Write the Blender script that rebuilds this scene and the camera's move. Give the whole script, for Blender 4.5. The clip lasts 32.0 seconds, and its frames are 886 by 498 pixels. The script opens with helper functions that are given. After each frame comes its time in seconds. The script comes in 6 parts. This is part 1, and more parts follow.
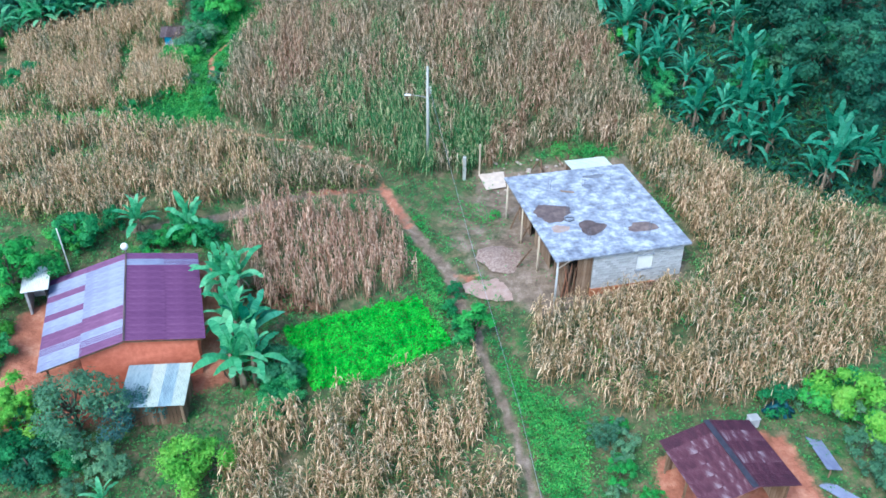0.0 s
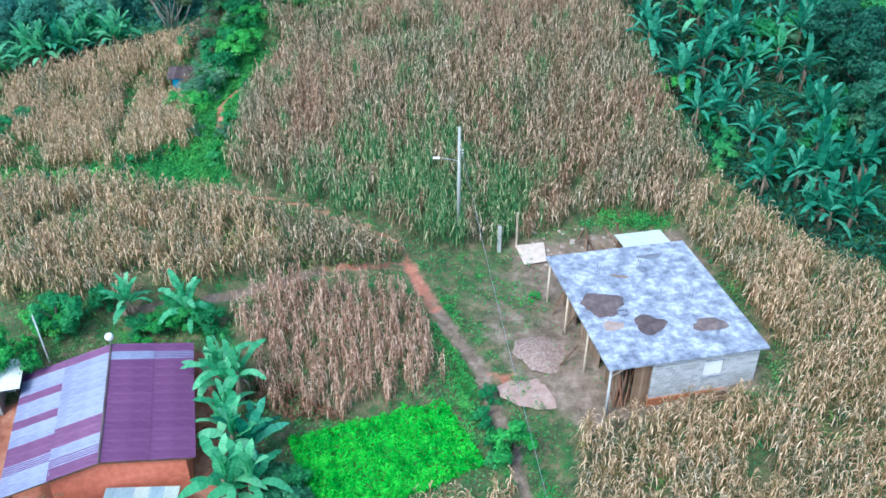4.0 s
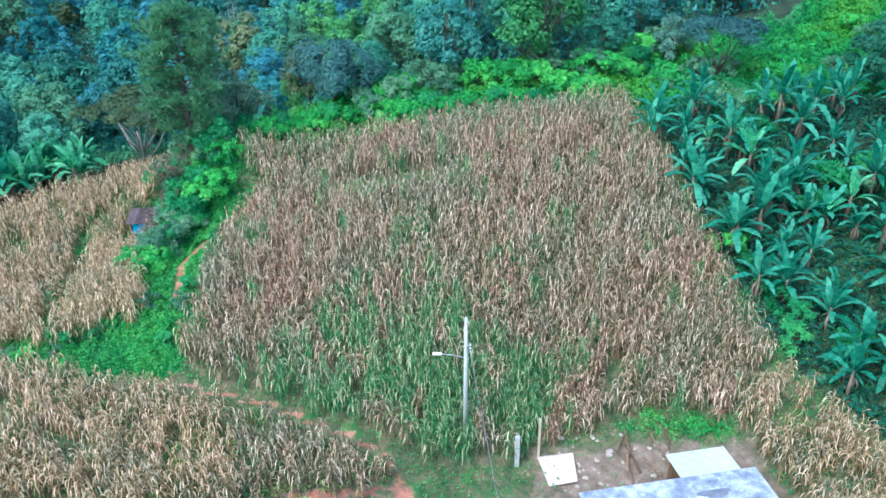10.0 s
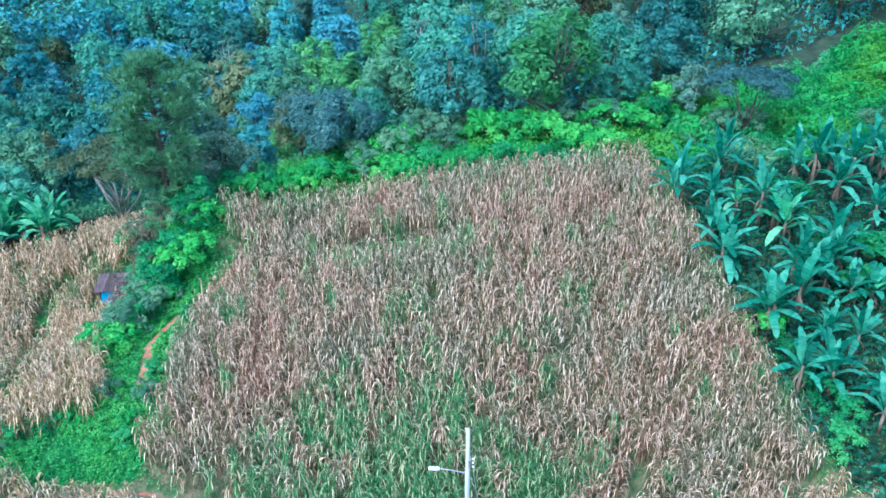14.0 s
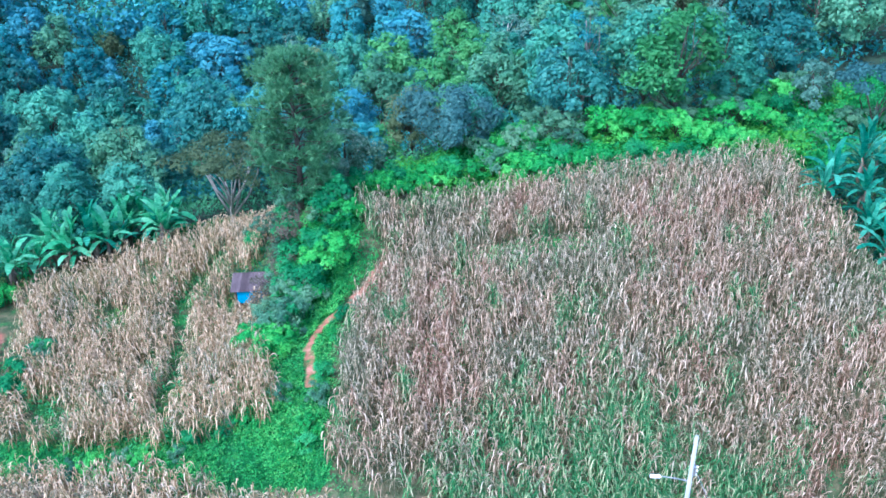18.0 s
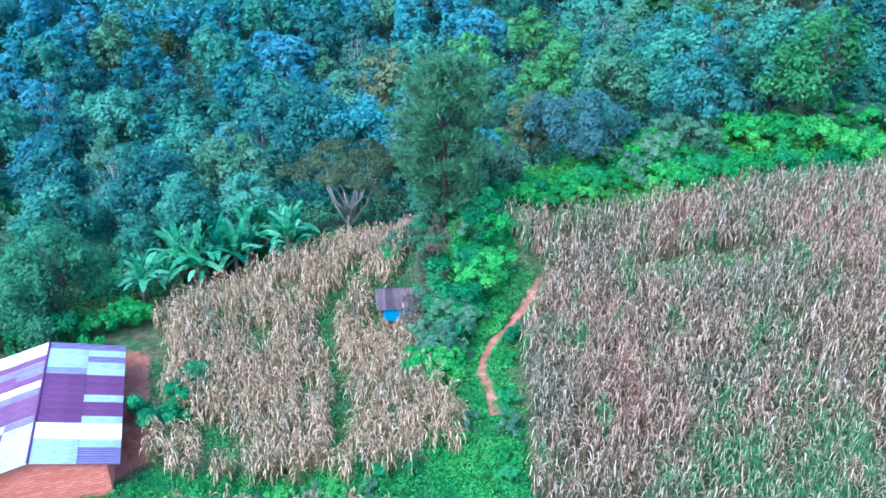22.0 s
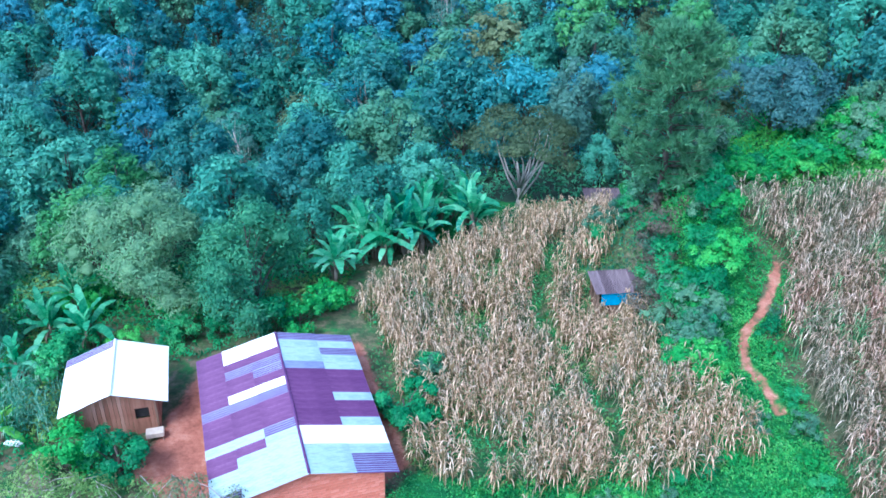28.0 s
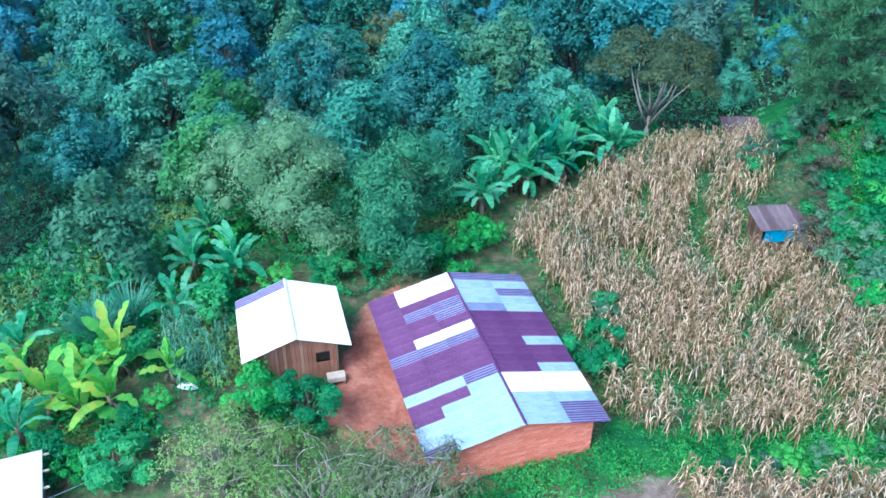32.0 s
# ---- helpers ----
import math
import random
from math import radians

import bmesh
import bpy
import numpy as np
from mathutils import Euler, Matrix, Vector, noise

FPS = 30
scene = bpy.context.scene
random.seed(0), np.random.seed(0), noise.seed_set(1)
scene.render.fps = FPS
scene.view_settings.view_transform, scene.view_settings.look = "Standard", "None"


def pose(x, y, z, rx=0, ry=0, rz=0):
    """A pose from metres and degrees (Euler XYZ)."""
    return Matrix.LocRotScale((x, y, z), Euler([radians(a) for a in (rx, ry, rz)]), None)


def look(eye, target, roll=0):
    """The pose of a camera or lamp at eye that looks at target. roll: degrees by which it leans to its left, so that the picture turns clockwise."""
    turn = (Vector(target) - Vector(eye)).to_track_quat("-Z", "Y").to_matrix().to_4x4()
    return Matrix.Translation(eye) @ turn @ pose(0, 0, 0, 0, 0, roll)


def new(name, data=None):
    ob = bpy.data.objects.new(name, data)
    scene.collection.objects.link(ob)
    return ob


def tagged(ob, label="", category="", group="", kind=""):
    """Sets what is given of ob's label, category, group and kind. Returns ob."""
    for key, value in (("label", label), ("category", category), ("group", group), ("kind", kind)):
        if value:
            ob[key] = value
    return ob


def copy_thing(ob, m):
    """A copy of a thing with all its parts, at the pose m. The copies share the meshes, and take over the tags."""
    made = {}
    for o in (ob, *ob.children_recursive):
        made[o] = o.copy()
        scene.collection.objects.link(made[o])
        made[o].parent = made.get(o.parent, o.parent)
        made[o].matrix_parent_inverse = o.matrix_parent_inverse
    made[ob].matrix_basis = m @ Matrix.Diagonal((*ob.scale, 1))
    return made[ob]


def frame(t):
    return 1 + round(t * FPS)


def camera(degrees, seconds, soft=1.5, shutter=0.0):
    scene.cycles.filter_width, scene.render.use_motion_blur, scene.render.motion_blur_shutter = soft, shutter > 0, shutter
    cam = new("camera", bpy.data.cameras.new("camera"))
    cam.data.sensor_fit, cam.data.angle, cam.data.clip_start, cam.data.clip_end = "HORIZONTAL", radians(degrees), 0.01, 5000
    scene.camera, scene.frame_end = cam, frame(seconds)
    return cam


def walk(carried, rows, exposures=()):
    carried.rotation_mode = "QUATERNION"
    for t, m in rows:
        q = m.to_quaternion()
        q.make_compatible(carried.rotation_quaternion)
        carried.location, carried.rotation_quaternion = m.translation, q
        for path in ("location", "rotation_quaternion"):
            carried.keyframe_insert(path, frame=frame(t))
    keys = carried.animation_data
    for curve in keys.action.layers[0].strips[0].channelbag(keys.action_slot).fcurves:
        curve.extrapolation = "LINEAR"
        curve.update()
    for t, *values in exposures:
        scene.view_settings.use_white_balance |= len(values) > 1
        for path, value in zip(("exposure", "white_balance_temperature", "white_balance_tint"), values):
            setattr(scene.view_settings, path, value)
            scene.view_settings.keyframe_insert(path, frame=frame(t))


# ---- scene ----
FOV, SKY, SUNP = 54.49, 0.14, 1.2
cam = camera(FOV, 32.0, soft=1.65)


def at(x, y, z, yaw, pitch, roll):
    """The camera's pose: yaw to the left, pitch up, lean to the left, in degrees."""
    return pose(x, y, z, 90 + pitch, 0, yaw) @ pose(0, 0, 0, 0, 0, roll)


walk(cam, [
    (0, at(1.08, -62.24, 33.94, -0.16, -33.59, 0.30)),
    (1, at(0.92, -59.88, 33.88, 0.96, -33.56, 0.28)),
    (2, at(0.86, -57.44, 33.86, 1.40, -33.58, 0.12)),
    (3, at(0.76, -55.04, 33.76, 1.71, -33.51, -0.03)),
    (5.5, at(0.50, -48.98, 33.64, 2.21, -31.55, -0.13)),
    (6, at(0.61, -47.74, 33.57, 2.41, -31.08, -0.28)),
    (7, at(0.61, -45.44, 33.46, 2.56, -30.11, -0.28)),
    (8, at(0.43, -43.02, 33.71, 2.48, -29.50, -0.23)),
    (9, at(0.57, -40.63, 33.67, 2.65, -28.69, -0.30)),
    (10, at(0.66, -38.28, 33.62, 2.78, -27.88, -0.34)),
    (11, at(0.66, -35.92, 33.57, 2.82, -27.09, -0.29)),
    (12, at(0.73, -33.62, 33.43, 2.95, -26.29, -0.29)),
    (13, at(0.77, -31.58, 33.37, 2.99, -25.85, -0.23)),
    (13.5, at(0.80, -31.15, 33.40, 3.00, -25.92, -0.16)),
    (15.5, at(-2.67, -31.28, 33.50, 2.98, -26.09, 0.09)),
    (16, at(-4.04, -31.24, 33.42, 3.03, -26.12, 0.04)),
    (17, at(-6.80, -31.10, 33.21, 2.98, -26.08, 0.05)),
    (18, at(-9.59, -30.70, 33.31, 2.93, -26.30, 0.10)),
    (19, at(-12.21, -30.23, 33.53, 3.02, -26.55, -0.12)),
    (20, at(-14.80, -29.78, 33.65, 3.06, -26.63, -0.21)),
    (21, at(-17.57, -29.19, 33.62, 2.92, -26.63, 0.01)),
    (22, at(-20.14, -28.51, 33.76, 2.96, -26.84, -0.03)),
    (23, at(-22.78, -27.93, 33.89, 2.80, -26.99, 0.12)),
    (24, at(-25.26, -27.34, 33.77, 2.69, -26.95, 0.21)),
    (25, at(-27.80, -26.73, 33.71, 2.50, -26.99, 0.34)),
    (25.5, at(-28.94, -26.42, 33.63, 2.46, -27.08, 0.30)),
    (27.5, at(-33.87, -25.21, 33.46, 2.23, -29.20, 0.53)),
    (28, at(-35.13, -24.86, 33.32, 2.25, -29.90, 0.52)),
    (29, at(-37.64, -24.33, 33.22, 2.15, -31.28, 0.63)),
    (30, at(-40.07, -23.76, 33.11, 2.16, -32.66, 0.66)),
    (31, at(-42.43, -23.22, 32.94, 2.19, -34.00, 0.69)),
    (32, at(-44.70, -22.75, 32.88, 2.31, -35.36, 0.67)),
], exposures=[(0, 1.24, 5600, 0), (8, 1.23, 5600, 0), (10, 1.46, 5450, 1), (13, 1.6, 5170, 4), (19, 1.68, 4920, 11), (25, 1.5, 4800, 12), (28, 1.46, 4880, 9), (32, 1.38, 5100, 4)])

# ---- light: an overcast afternoon, soft light from the south-west ----
SUN_EL, SUN_AZ = 52.0, 215.0
world = bpy.data.worlds.new("world")
scene.world = world
world.use_nodes = True
wn = world.node_tree.nodes
sky = wn.new("ShaderNodeTexSky")
sky.sky_type, sky.sun_disc = "NISHITA", False
sky.sun_elevation, sky.sun_rotation = radians(SUN_EL), radians(SUN_AZ)
sky.air_density, sky.dust_density = 1.0, 2.0
wn["Background"].inputs["Strength"].default_value = SKY
world.node_tree.links.new(sky.outputs[0], wn["Background"].inputs[0])
sun = new("sun", bpy.data.lights.new("sun", "SUN"))
sun.data.energy, sun.data.angle, sun.data.color = SUNP, radians(25), (1.0, .96, .9)
az, el = radians(SUN_AZ), radians(SUN_EL)
sun.matrix_world = look((0, 0, 60), (-math.sin(az) * math.cos(el), -math.cos(az) * math.cos(el), 60 - math.sin(el)))

# ---- materials ----


def mat(name, stops, scale=1.0, rough=.8, bump=.2, bump_scale=None, metal=0.0, detail=6.0, per="object", shift=.25, leafy=0.0, stretch=(1, 1, 1), spec=.3, each=0.0):
    """Noise-mixed colours (a ramp of stops), with a random shift per object or per island, and a fine relief."""
    m = bpy.data.materials.new(name)
    m.use_nodes = True
    n, l = m.node_tree.nodes, m.node_tree.links
    b = n["Principled BSDF"]
    b.inputs["Roughness"].default_value, b.inputs["Metallic"].default_value = rough, metal
    b.inputs["Specular IOR Level"].default_value = spec
    geo = n.new("ShaderNodeTexCoord")
    mp = n.new("ShaderNodeMapping")
    mp.inputs["Scale"].default_value = stretch
    l.new(geo.outputs["Object"], mp.inputs[0])
    noi = n.new("ShaderNodeTexNoise")
    noi.inputs["Scale"].default_value, noi.inputs["Detail"].default_value, noi.inputs["Roughness"].default_value = scale, detail, .65
    l.new(mp.outputs[0], noi.inputs["Vector"])
    if per == "object":
        rnd = n.new("ShaderNodeObjectInfo").outputs["Random"]
    else:
        rnd = n.new("ShaderNodeNewGeometry").outputs["Random Per Island"]
    add = n.new("ShaderNodeMath")
    add.operation = "MULTIPLY_ADD"
    l.new(rnd, add.inputs[0])
    add.inputs[1].default_value = shift
    sub = n.new("ShaderNodeMath")
    sub.operation = "SUBTRACT"
    l.new(noi.outputs["Fac"], sub.inputs[0])
    sub.inputs[1].default_value = shift / 2
    if each:
        tree = n.new("ShaderNodeMath")
        tree.operation = "MULTIPLY_ADD"
        l.new(n.new("ShaderNodeObjectInfo").outputs["Random"], tree.inputs[0])
        tree.inputs[1].default_value = each
        l.new(sub.outputs[0], tree.inputs[2])
        sub.inputs[1].default_value += each / 2
        sub = tree
    l.new(sub.outputs[0], add.inputs[2])
    ramp = n.new("ShaderNodeValToRGB")
    e = ramp.color_ramp.elements
    while len(e) < len(stops):
        e.new(.5)
    for k, (p, c) in enumerate(stops):
        e[k].position, e[k].color = p, (*c, 1)
    l.new(add.outputs[0], ramp.inputs[0])
    l.new(ramp.outputs[0], b.inputs["Base Color"])
    if bump:
        bn = n.new("ShaderNodeTexNoise")
        bn.inputs["Scale"].default_value, bn.inputs["Detail"].default_value = bump_scale or scale * 6, 5
        l.new(mp.outputs[0], bn.inputs["Vector"])
        bp = n.new("ShaderNodeBump")
        bp.inputs["Strength"].default_value = bump
        l.new(bn.outputs["Fac"], bp.inputs["Height"])
        l.new(bp.outputs[0], b.inputs["Normal"])
    if leafy:
        tr = n.new("ShaderNodeBsdfTranslucent")
        l.new(ramp.outputs[0], tr.inputs[0])
        mx = n.new("ShaderNodeMixShader")
        mx.inputs[0].default_value = leafy
        l.new(b.outputs[0], mx.inputs[1])
        l.new(tr.outputs[0], mx.inputs[2])
        l.new(mx.outputs[0], n["Material Output"].inputs[0])
    return m


def leaf_mat(name, dark, mid, light, shift=.2):
    dark, mid, light = (tuple(v * 1.08 for v in c) for c in (dark, mid, light))
    return mat(name, [(.25, dark), (.5, mid), (.78, light)], scale=.6, rough=.55, bump=0, per="island", shift=shift, leafy=.3, spec=.25, each=.36)


def corn_mat(name, body, tips, dry=.5):
    """Maize leaves: a body colour from ramp to ramp, drying towards the tip; 'tip' runs along each leaf, 'plant' differs from plant to plant."""
    m = bpy.data.materials.new(name)
    m.use_nodes = True
    n, l = m.node_tree.nodes, m.node_tree.links
    b = n["Principled BSDF"]
    b.inputs["Roughness"].default_value, b.inputs["Specular IOR Level"].default_value = .75, .2

    def calc(op, a, c, d=None):
        x = n.new("ShaderNodeMath")
        x.operation = op
        for k, v in enumerate((a, c, d)):
            if v is None:
                continue
            if isinstance(v, (int, float)):
                x.inputs[k].default_value = v
            else:
                l.new(v, x.inputs[k])
        return x.outputs[0]

    def ramp(f, stops):
        r = n.new("ShaderNodeValToRGB")
        e = r.color_ramp.elements
        while len(e) < len(stops):
            e.new(.5)
        for k, c in enumerate(stops):
            e[k].position, e[k].color = k / (len(stops) - 1), (*c, 1)
        l.new(f, r.inputs[0])
        return r.outputs[0]

    def attr(name):
        a = n.new("ShaderNodeAttribute")
        a.attribute_name = name
        return a.outputs["Fac"]

    leaf = n.new("ShaderNodeNewGeometry").outputs["Random Per Island"]
    noi = n.new("ShaderNodeTexNoise")
    noi.inputs["Scale"].default_value, noi.inputs["Detail"].default_value = .3, 3
    l.new(n.new("ShaderNodeTexCoord").outputs["Object"], noi.inputs["Vector"])
    age = calc("MULTIPLY_ADD", leaf, .45, calc("MULTIPLY", attr("plant"), .4))
    age = calc("ADD", age, calc("MULTIPLY_ADD", noi.outputs["Fac"], .5, -.2))
    end = calc("MULTIPLY_ADD", attr("tip"), 1.75, calc("MULTIPLY_ADD", leaf, .75, dry - 1.42))
    f = n.new("ShaderNodeClamp")
    l.new(end, f.inputs[0])
    mx = n.new("ShaderNodeMixRGB")
    l.new(f.outputs[0], mx.inputs[0])
    l.new(ramp(age, body), mx.inputs[1])
    l.new(ramp(age, tips), mx.inputs[2])
    l.new(mx.outputs[0], b.inputs["Base Color"])
    tr = n.new("ShaderNodeBsdfTranslucent")
    l.new(mx.outputs[0], tr.inputs[0])
    sh = n.new("ShaderNodeMixShader")
    sh.inputs[0].default_value = .22
    l.new(b.outputs[0], sh.inputs[1])
    l.new(tr.outputs[0], sh.inputs[2])
    l.new(sh.outputs[0], n["Material Output"].inputs[0])
    return m


CORN = corn_mat("corn leaf", [(.068, .085, .037), (.155, .128, .066), (.275, .183, .111), (.39, .25, .158)], [(.52, .37, .24), (.76, .56, .395), (.95, .78, .61)], .56)
CORN_GOLD = corn_mat("straw coloured corn leaf", [(.095, .12, .042), (.225, .17, .075), (.375, .235, .13), (.5, .31, .185)], [(.62, .44, .26), (.83, .61, .4), (.95, .78, .57)], .64)
CORN_GREEN = corn_mat("green corn leaf", [(.027, .125, .046), (.052, .21, .073), (.09, .27, .092), (.15, .3, .107)], [(.24, .38, .15), (.55, .54, .3), (.82, .73, .5)], .36)
CORN_RED = corn_mat("dry corn leaf", [(.12, .075, .043), (.22, .125, .077), (.32, .185, .12), (.41, .26, .17)], [(.5, .33, .215), (.7, .5, .36), (.9, .72, .56)], .52)
CORN_PINK = corn_mat("bleached corn leaf", [(.2, .11, .075), (.34, .19, .13), (.47, .28, .195), (.57, .36, .265)], [(.5, .33, .235), (.7, .49, .37), (.9, .72, .58)], .7)
CORN_YOUNG = corn_mat("young corn leaf", [(.03, .15, .085), (.06, .25, .14), (.11, .33, .2), (.17, .4, .25)], [(.14, .34, .2), (.26, .46, .3), (.42, .58, .4)], .4)
CORN_OLIVE = corn_mat("half dry corn leaf", [(.05, .09, .042), (.105, .13, .067), (.19, .175, .103), (.285, .235, .152)], [(.46, .37, .24), (.68, .55, .39), (.88, .76, .6)], .52)
LEAF = {
    "mid": leaf_mat("tree leaf", (.03, .15, .105), (.064, .275, .185), (.14, .42, .275)),
    "leafy": leaf_mat("garden leaf", (.018, .16, .06), (.045, .3, .1), (.12, .46, .15)),
    "lime": leaf_mat("lime green leaf", (.05, .24, .035), (.12, .4, .05), (.28, .55, .09)),
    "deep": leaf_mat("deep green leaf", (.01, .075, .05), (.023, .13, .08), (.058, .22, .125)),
    "dark": leaf_mat("dark tree leaf", (.022, .12, .105), (.046, .21, .18), (.11, .34, .26)),
    "light": leaf_mat("light tree leaf", (.030, .220, .055), (.065, .400, .080), (.170, .560, .120)),
    "olive": leaf_mat("olive tree leaf", (.045, .14, .085), (.1, .25, .14), (.2, .38, .2)),
    "yellow": leaf_mat("yellowish leaf", (.07, .17, .04), (.15, .29, .07), (.28, .42, .13)),
    # teal: blue-green, low in contrast, with distance haze mixed into the leaf colour
    "teal": leaf_mat("blue green leaf with haze tint", (.026, .165, .165), (.05, .26, .265), (.095, .37, .36)),
    "dry": leaf_mat("dry shrub leaf", (.07, .065, .045), (.13, .115, .08), (.22, .18, .13)),
    "grey": leaf_mat("pale tree leaf", (.05, .14, .105), (.1, .23, .17), (.19, .35, .26)),
    # distance haze painted into the leaves: bluer and flatter than the rest
    "haze": leaf_mat("leaf tinted blue for haze", (.04, .2, .23), (.066, .275, .32), (.11, .37, .42)),
    "slate": leaf_mat("slate green leaf", (.030, .100, .100), (.065, .180, .170), (.140, .300, .270)),
    "sage": leaf_mat("sage green leaf", (.05, .165, .09), (.1, .28, .155), (.2, .41, .24)),
    "pale": leaf_mat("soft olive leaf", (.05, .15, .075), (.11, .255, .125), (.22, .4, .19)),
    "fresh": leaf_mat("fresh green leaf", (.035, .17, .055), (.075, .285, .09), (.15, .41, .14)),
    "blossom": leaf_mat("pale blossom and leaf", (.08, .19, .11), (.18, .31, .19), (.5, .53, .42), .5),
    "cane": leaf_mat("sugar cane leaf", (.06, .25, .16), (.13, .41, .27), (.26, .58, .41)),
    "rich": leaf_mat("rich green leaf", (.02, .12, .065), (.048, .215, .105), (.115, .345, .16)),
    "umber": leaf_mat("brownish olive leaf", (.05, .09, .04), (.105, .155, .07), (.2, .255, .12)),
    "pine": leaf_mat("pine needles", (.04, .135, .07), (.085, .24, .115), (.17, .37, .18)),
}
BANANA = mat("banana leaf", [(.25, (.017, .155, .095)), (.5, (.046, .31, .185)), (.75, (.14, .51, .34))], scale=1.3, rough=.5, bump=.25, bump_scale=12, shift=.45, leafy=.45, spec=.3, stretch=(1.2, 7, 1.2))
BANANA_MID = mat("green banana leaf", [(.25, (.05, .31, .14)), (.5, (.125, .52, .25)), (.75, (.28, .7, .4))], scale=1.3, rough=.5, bump=.25, bump_scale=12, shift=.45, leafy=.45, spec=.3, stretch=(1.2, 7, 1.2))
BANANA_YOUNG = mat("yellow green banana leaf", [(.22, (.09, .38, .07)), (.5, (.2, .56, .09)), (.7, (.36, .66, .1)), (.88, (.68, .56, .07))], scale=1.2, rough=.5, bump=.25, bump_scale=12, shift=.5, leafy=.4, spec=.3, stretch=(1.2, 5, 1.2))
BANANA_DRY = mat("dry banana leaf", [(.2, (.09, .07, .05)), (.6, (.2, .16, .12)), (.9, (.32, .27, .21))], scale=2, rough=.85, bump=.3)
BARK = mat("bark", [(.25, (.045, .038, .033)), (.55, (.11, .09, .075)), (.8, (.22, .19, .165))], scale=3, rough=.9, bump=.5, stretch=(1, 1, .3))
BARK_PALE = mat("pale bark", [(.25, (.22, .19, .17)), (.55, (.42, .38, .34)), (.8, (.6, .57, .53))], scale=3, rough=.9, bump=.4, stretch=(1, 1, .3))
STEEL = mat("dull steel", [(.3, (.1, .1, .13)), (.7, (.2, .2, .24))], scale=5, rough=.6, metal=.3, bump=0)
GRASS = mat("grass blades", [(.2, (.025, .19, .055)), (.5, (.06, .37, .08)), (.8, (.18, .55, .12))], scale=.3, rough=.6, bump=0, per="island", shift=.45, leafy=.35)
WEED = mat("weeds", [(.2, (.025, .16, .06)), (.5, (.065, .3, .085)), (.8, (.2, .45, .13))], scale=.3, rough=.6, bump=0, per="island", shift=.45, leafy=.35)
BEAN = mat("bean leaf", [(.2, (.02, .32, .03)), (.5, (.05, .55, .04)), (.8, (.12, .72, .07))], scale=.6, rough=.55, bump=0, per="island", shift=.45, leafy=.3)
CONCRETE = mat("weathered concrete", [(.3, (.14, .16, .215)), (.42, (.24, .27, .345)), (.5, (.33, .365, .45)), (.57, (.46, .495, .58)), (.68, (.64, .67, .73))], scale=1.5, rough=.85, bump=.12, bump_scale=9, detail=9, shift=.06)
DAMP = mat("damp concrete", [(.3, (.13, .14, .18)), (.7, (.24, .26, .31))], scale=2, rough=.7, bump=.1)
PALE_GREEN = mat("pale worn sheet", [(.25, (.36, .42, .38)), (.55, (.5, .56, .52)), (.85, (.62, .66, .64))], scale=2.5, rough=.6, bump=.05, shift=.2)
BLOCK = mat("concrete block", [(.3, (.34, .35, .37)), (.6, (.5, .51, .54)), (.85, (.62, .63, .66))], scale=2.5, rough=.9, bump=.3, shift=.3)
MORTAR = mat("mortar", [(.3, (.3, .3, .31)), (.7, (.42, .42, .43))], scale=4, rough=.95)
PLY = mat("pale plywood", [(.3, (.5, .41, .36)), (.6, (.64, .54, .48)), (.85, (.74, .66, .6))], scale=2, rough=.8, bump=.1)
PALE = mat("pinkish sand", [(.3, (.3, .2, .17)), (.6, (.43, .3, .26)), (.85, (.55, .43, .39))], scale=1.5, rough=.9, bump=.2)
RUBBLE = mat("sand and rubble", [(.3, (.12, .08, .07)), (.5, (.23, .155, .13)), (.8, (.42, .33, .3))], scale=5, rough=.95, bump=.7)
POLE = mat("grey pole concrete", [(.3, (.36, .37, .36)), (.7, (.52, .53, .52))], scale=2, rough=.8, stretch=(1, 1, .2))
SOIL = mat("red soil", [(.25, (.2, .07, .04)), (.5, (.38, .15, .08)), (.75, (.5, .25, .15))], scale=1.2, rough=.95, bump=.4)
MOUND = mat("damp brown soil", [(.3, (.085, .065, .07)), (.55, (.16, .12, .12)), (.8, (.26, .2, .19))], scale=1.6, rough=.95, bump=.6)
STAIN = mat("rusty stain", [(.3, (.26, .2, .2)), (.55, (.4, .29, .25)), (.8, (.4, .38, .4))], scale=2, rough=.9, bump=.2)
ADOBE = mat("orange adobe", [(.25, (.56, .15, .09)), (.5, (.7, .22, .14)), (.75, (.78, .31, .225))], scale=2, rough=.95, bump=.4, shift=.3)
ADOBE_JOINT = mat("adobe joint", [(.3, (.5, .17, .1)), (.7, (.62, .26, .17))], scale=4, rough=.95)
WOOD = mat("weathered wood", [(.25, (.09, .055, .035)), (.5, (.2, .125, .08)), (.8, (.34, .24, .17))], scale=4, rough=.85, bump=.4, stretch=(1, 1, .15), shift=.4)
WOOD_RED = mat("reddish board", [(.25, (.2, .085, .05)), (.5, (.34, .16, .1)), (.8, (.46, .27, .19))], scale=4, rough=.85, bump=.4, stretch=(1, 1, .15), shift=.4)
WOOD_PALE = mat("pale timber", [(.25, (.35, .27, .2)), (.5, (.52, .43, .34)), (.8, (.66, .58, .48))], scale=4, rough=.85, bump=.3, stretch=(1, 1, .15), shift=.3)
# near-black that puts the darkness of unlit interiors into a colour
DARK = mat("painted interior dark", [(.3, (.02, .018, .016)), (.7, (.04, .035, .03))], scale=3, rough=.95)
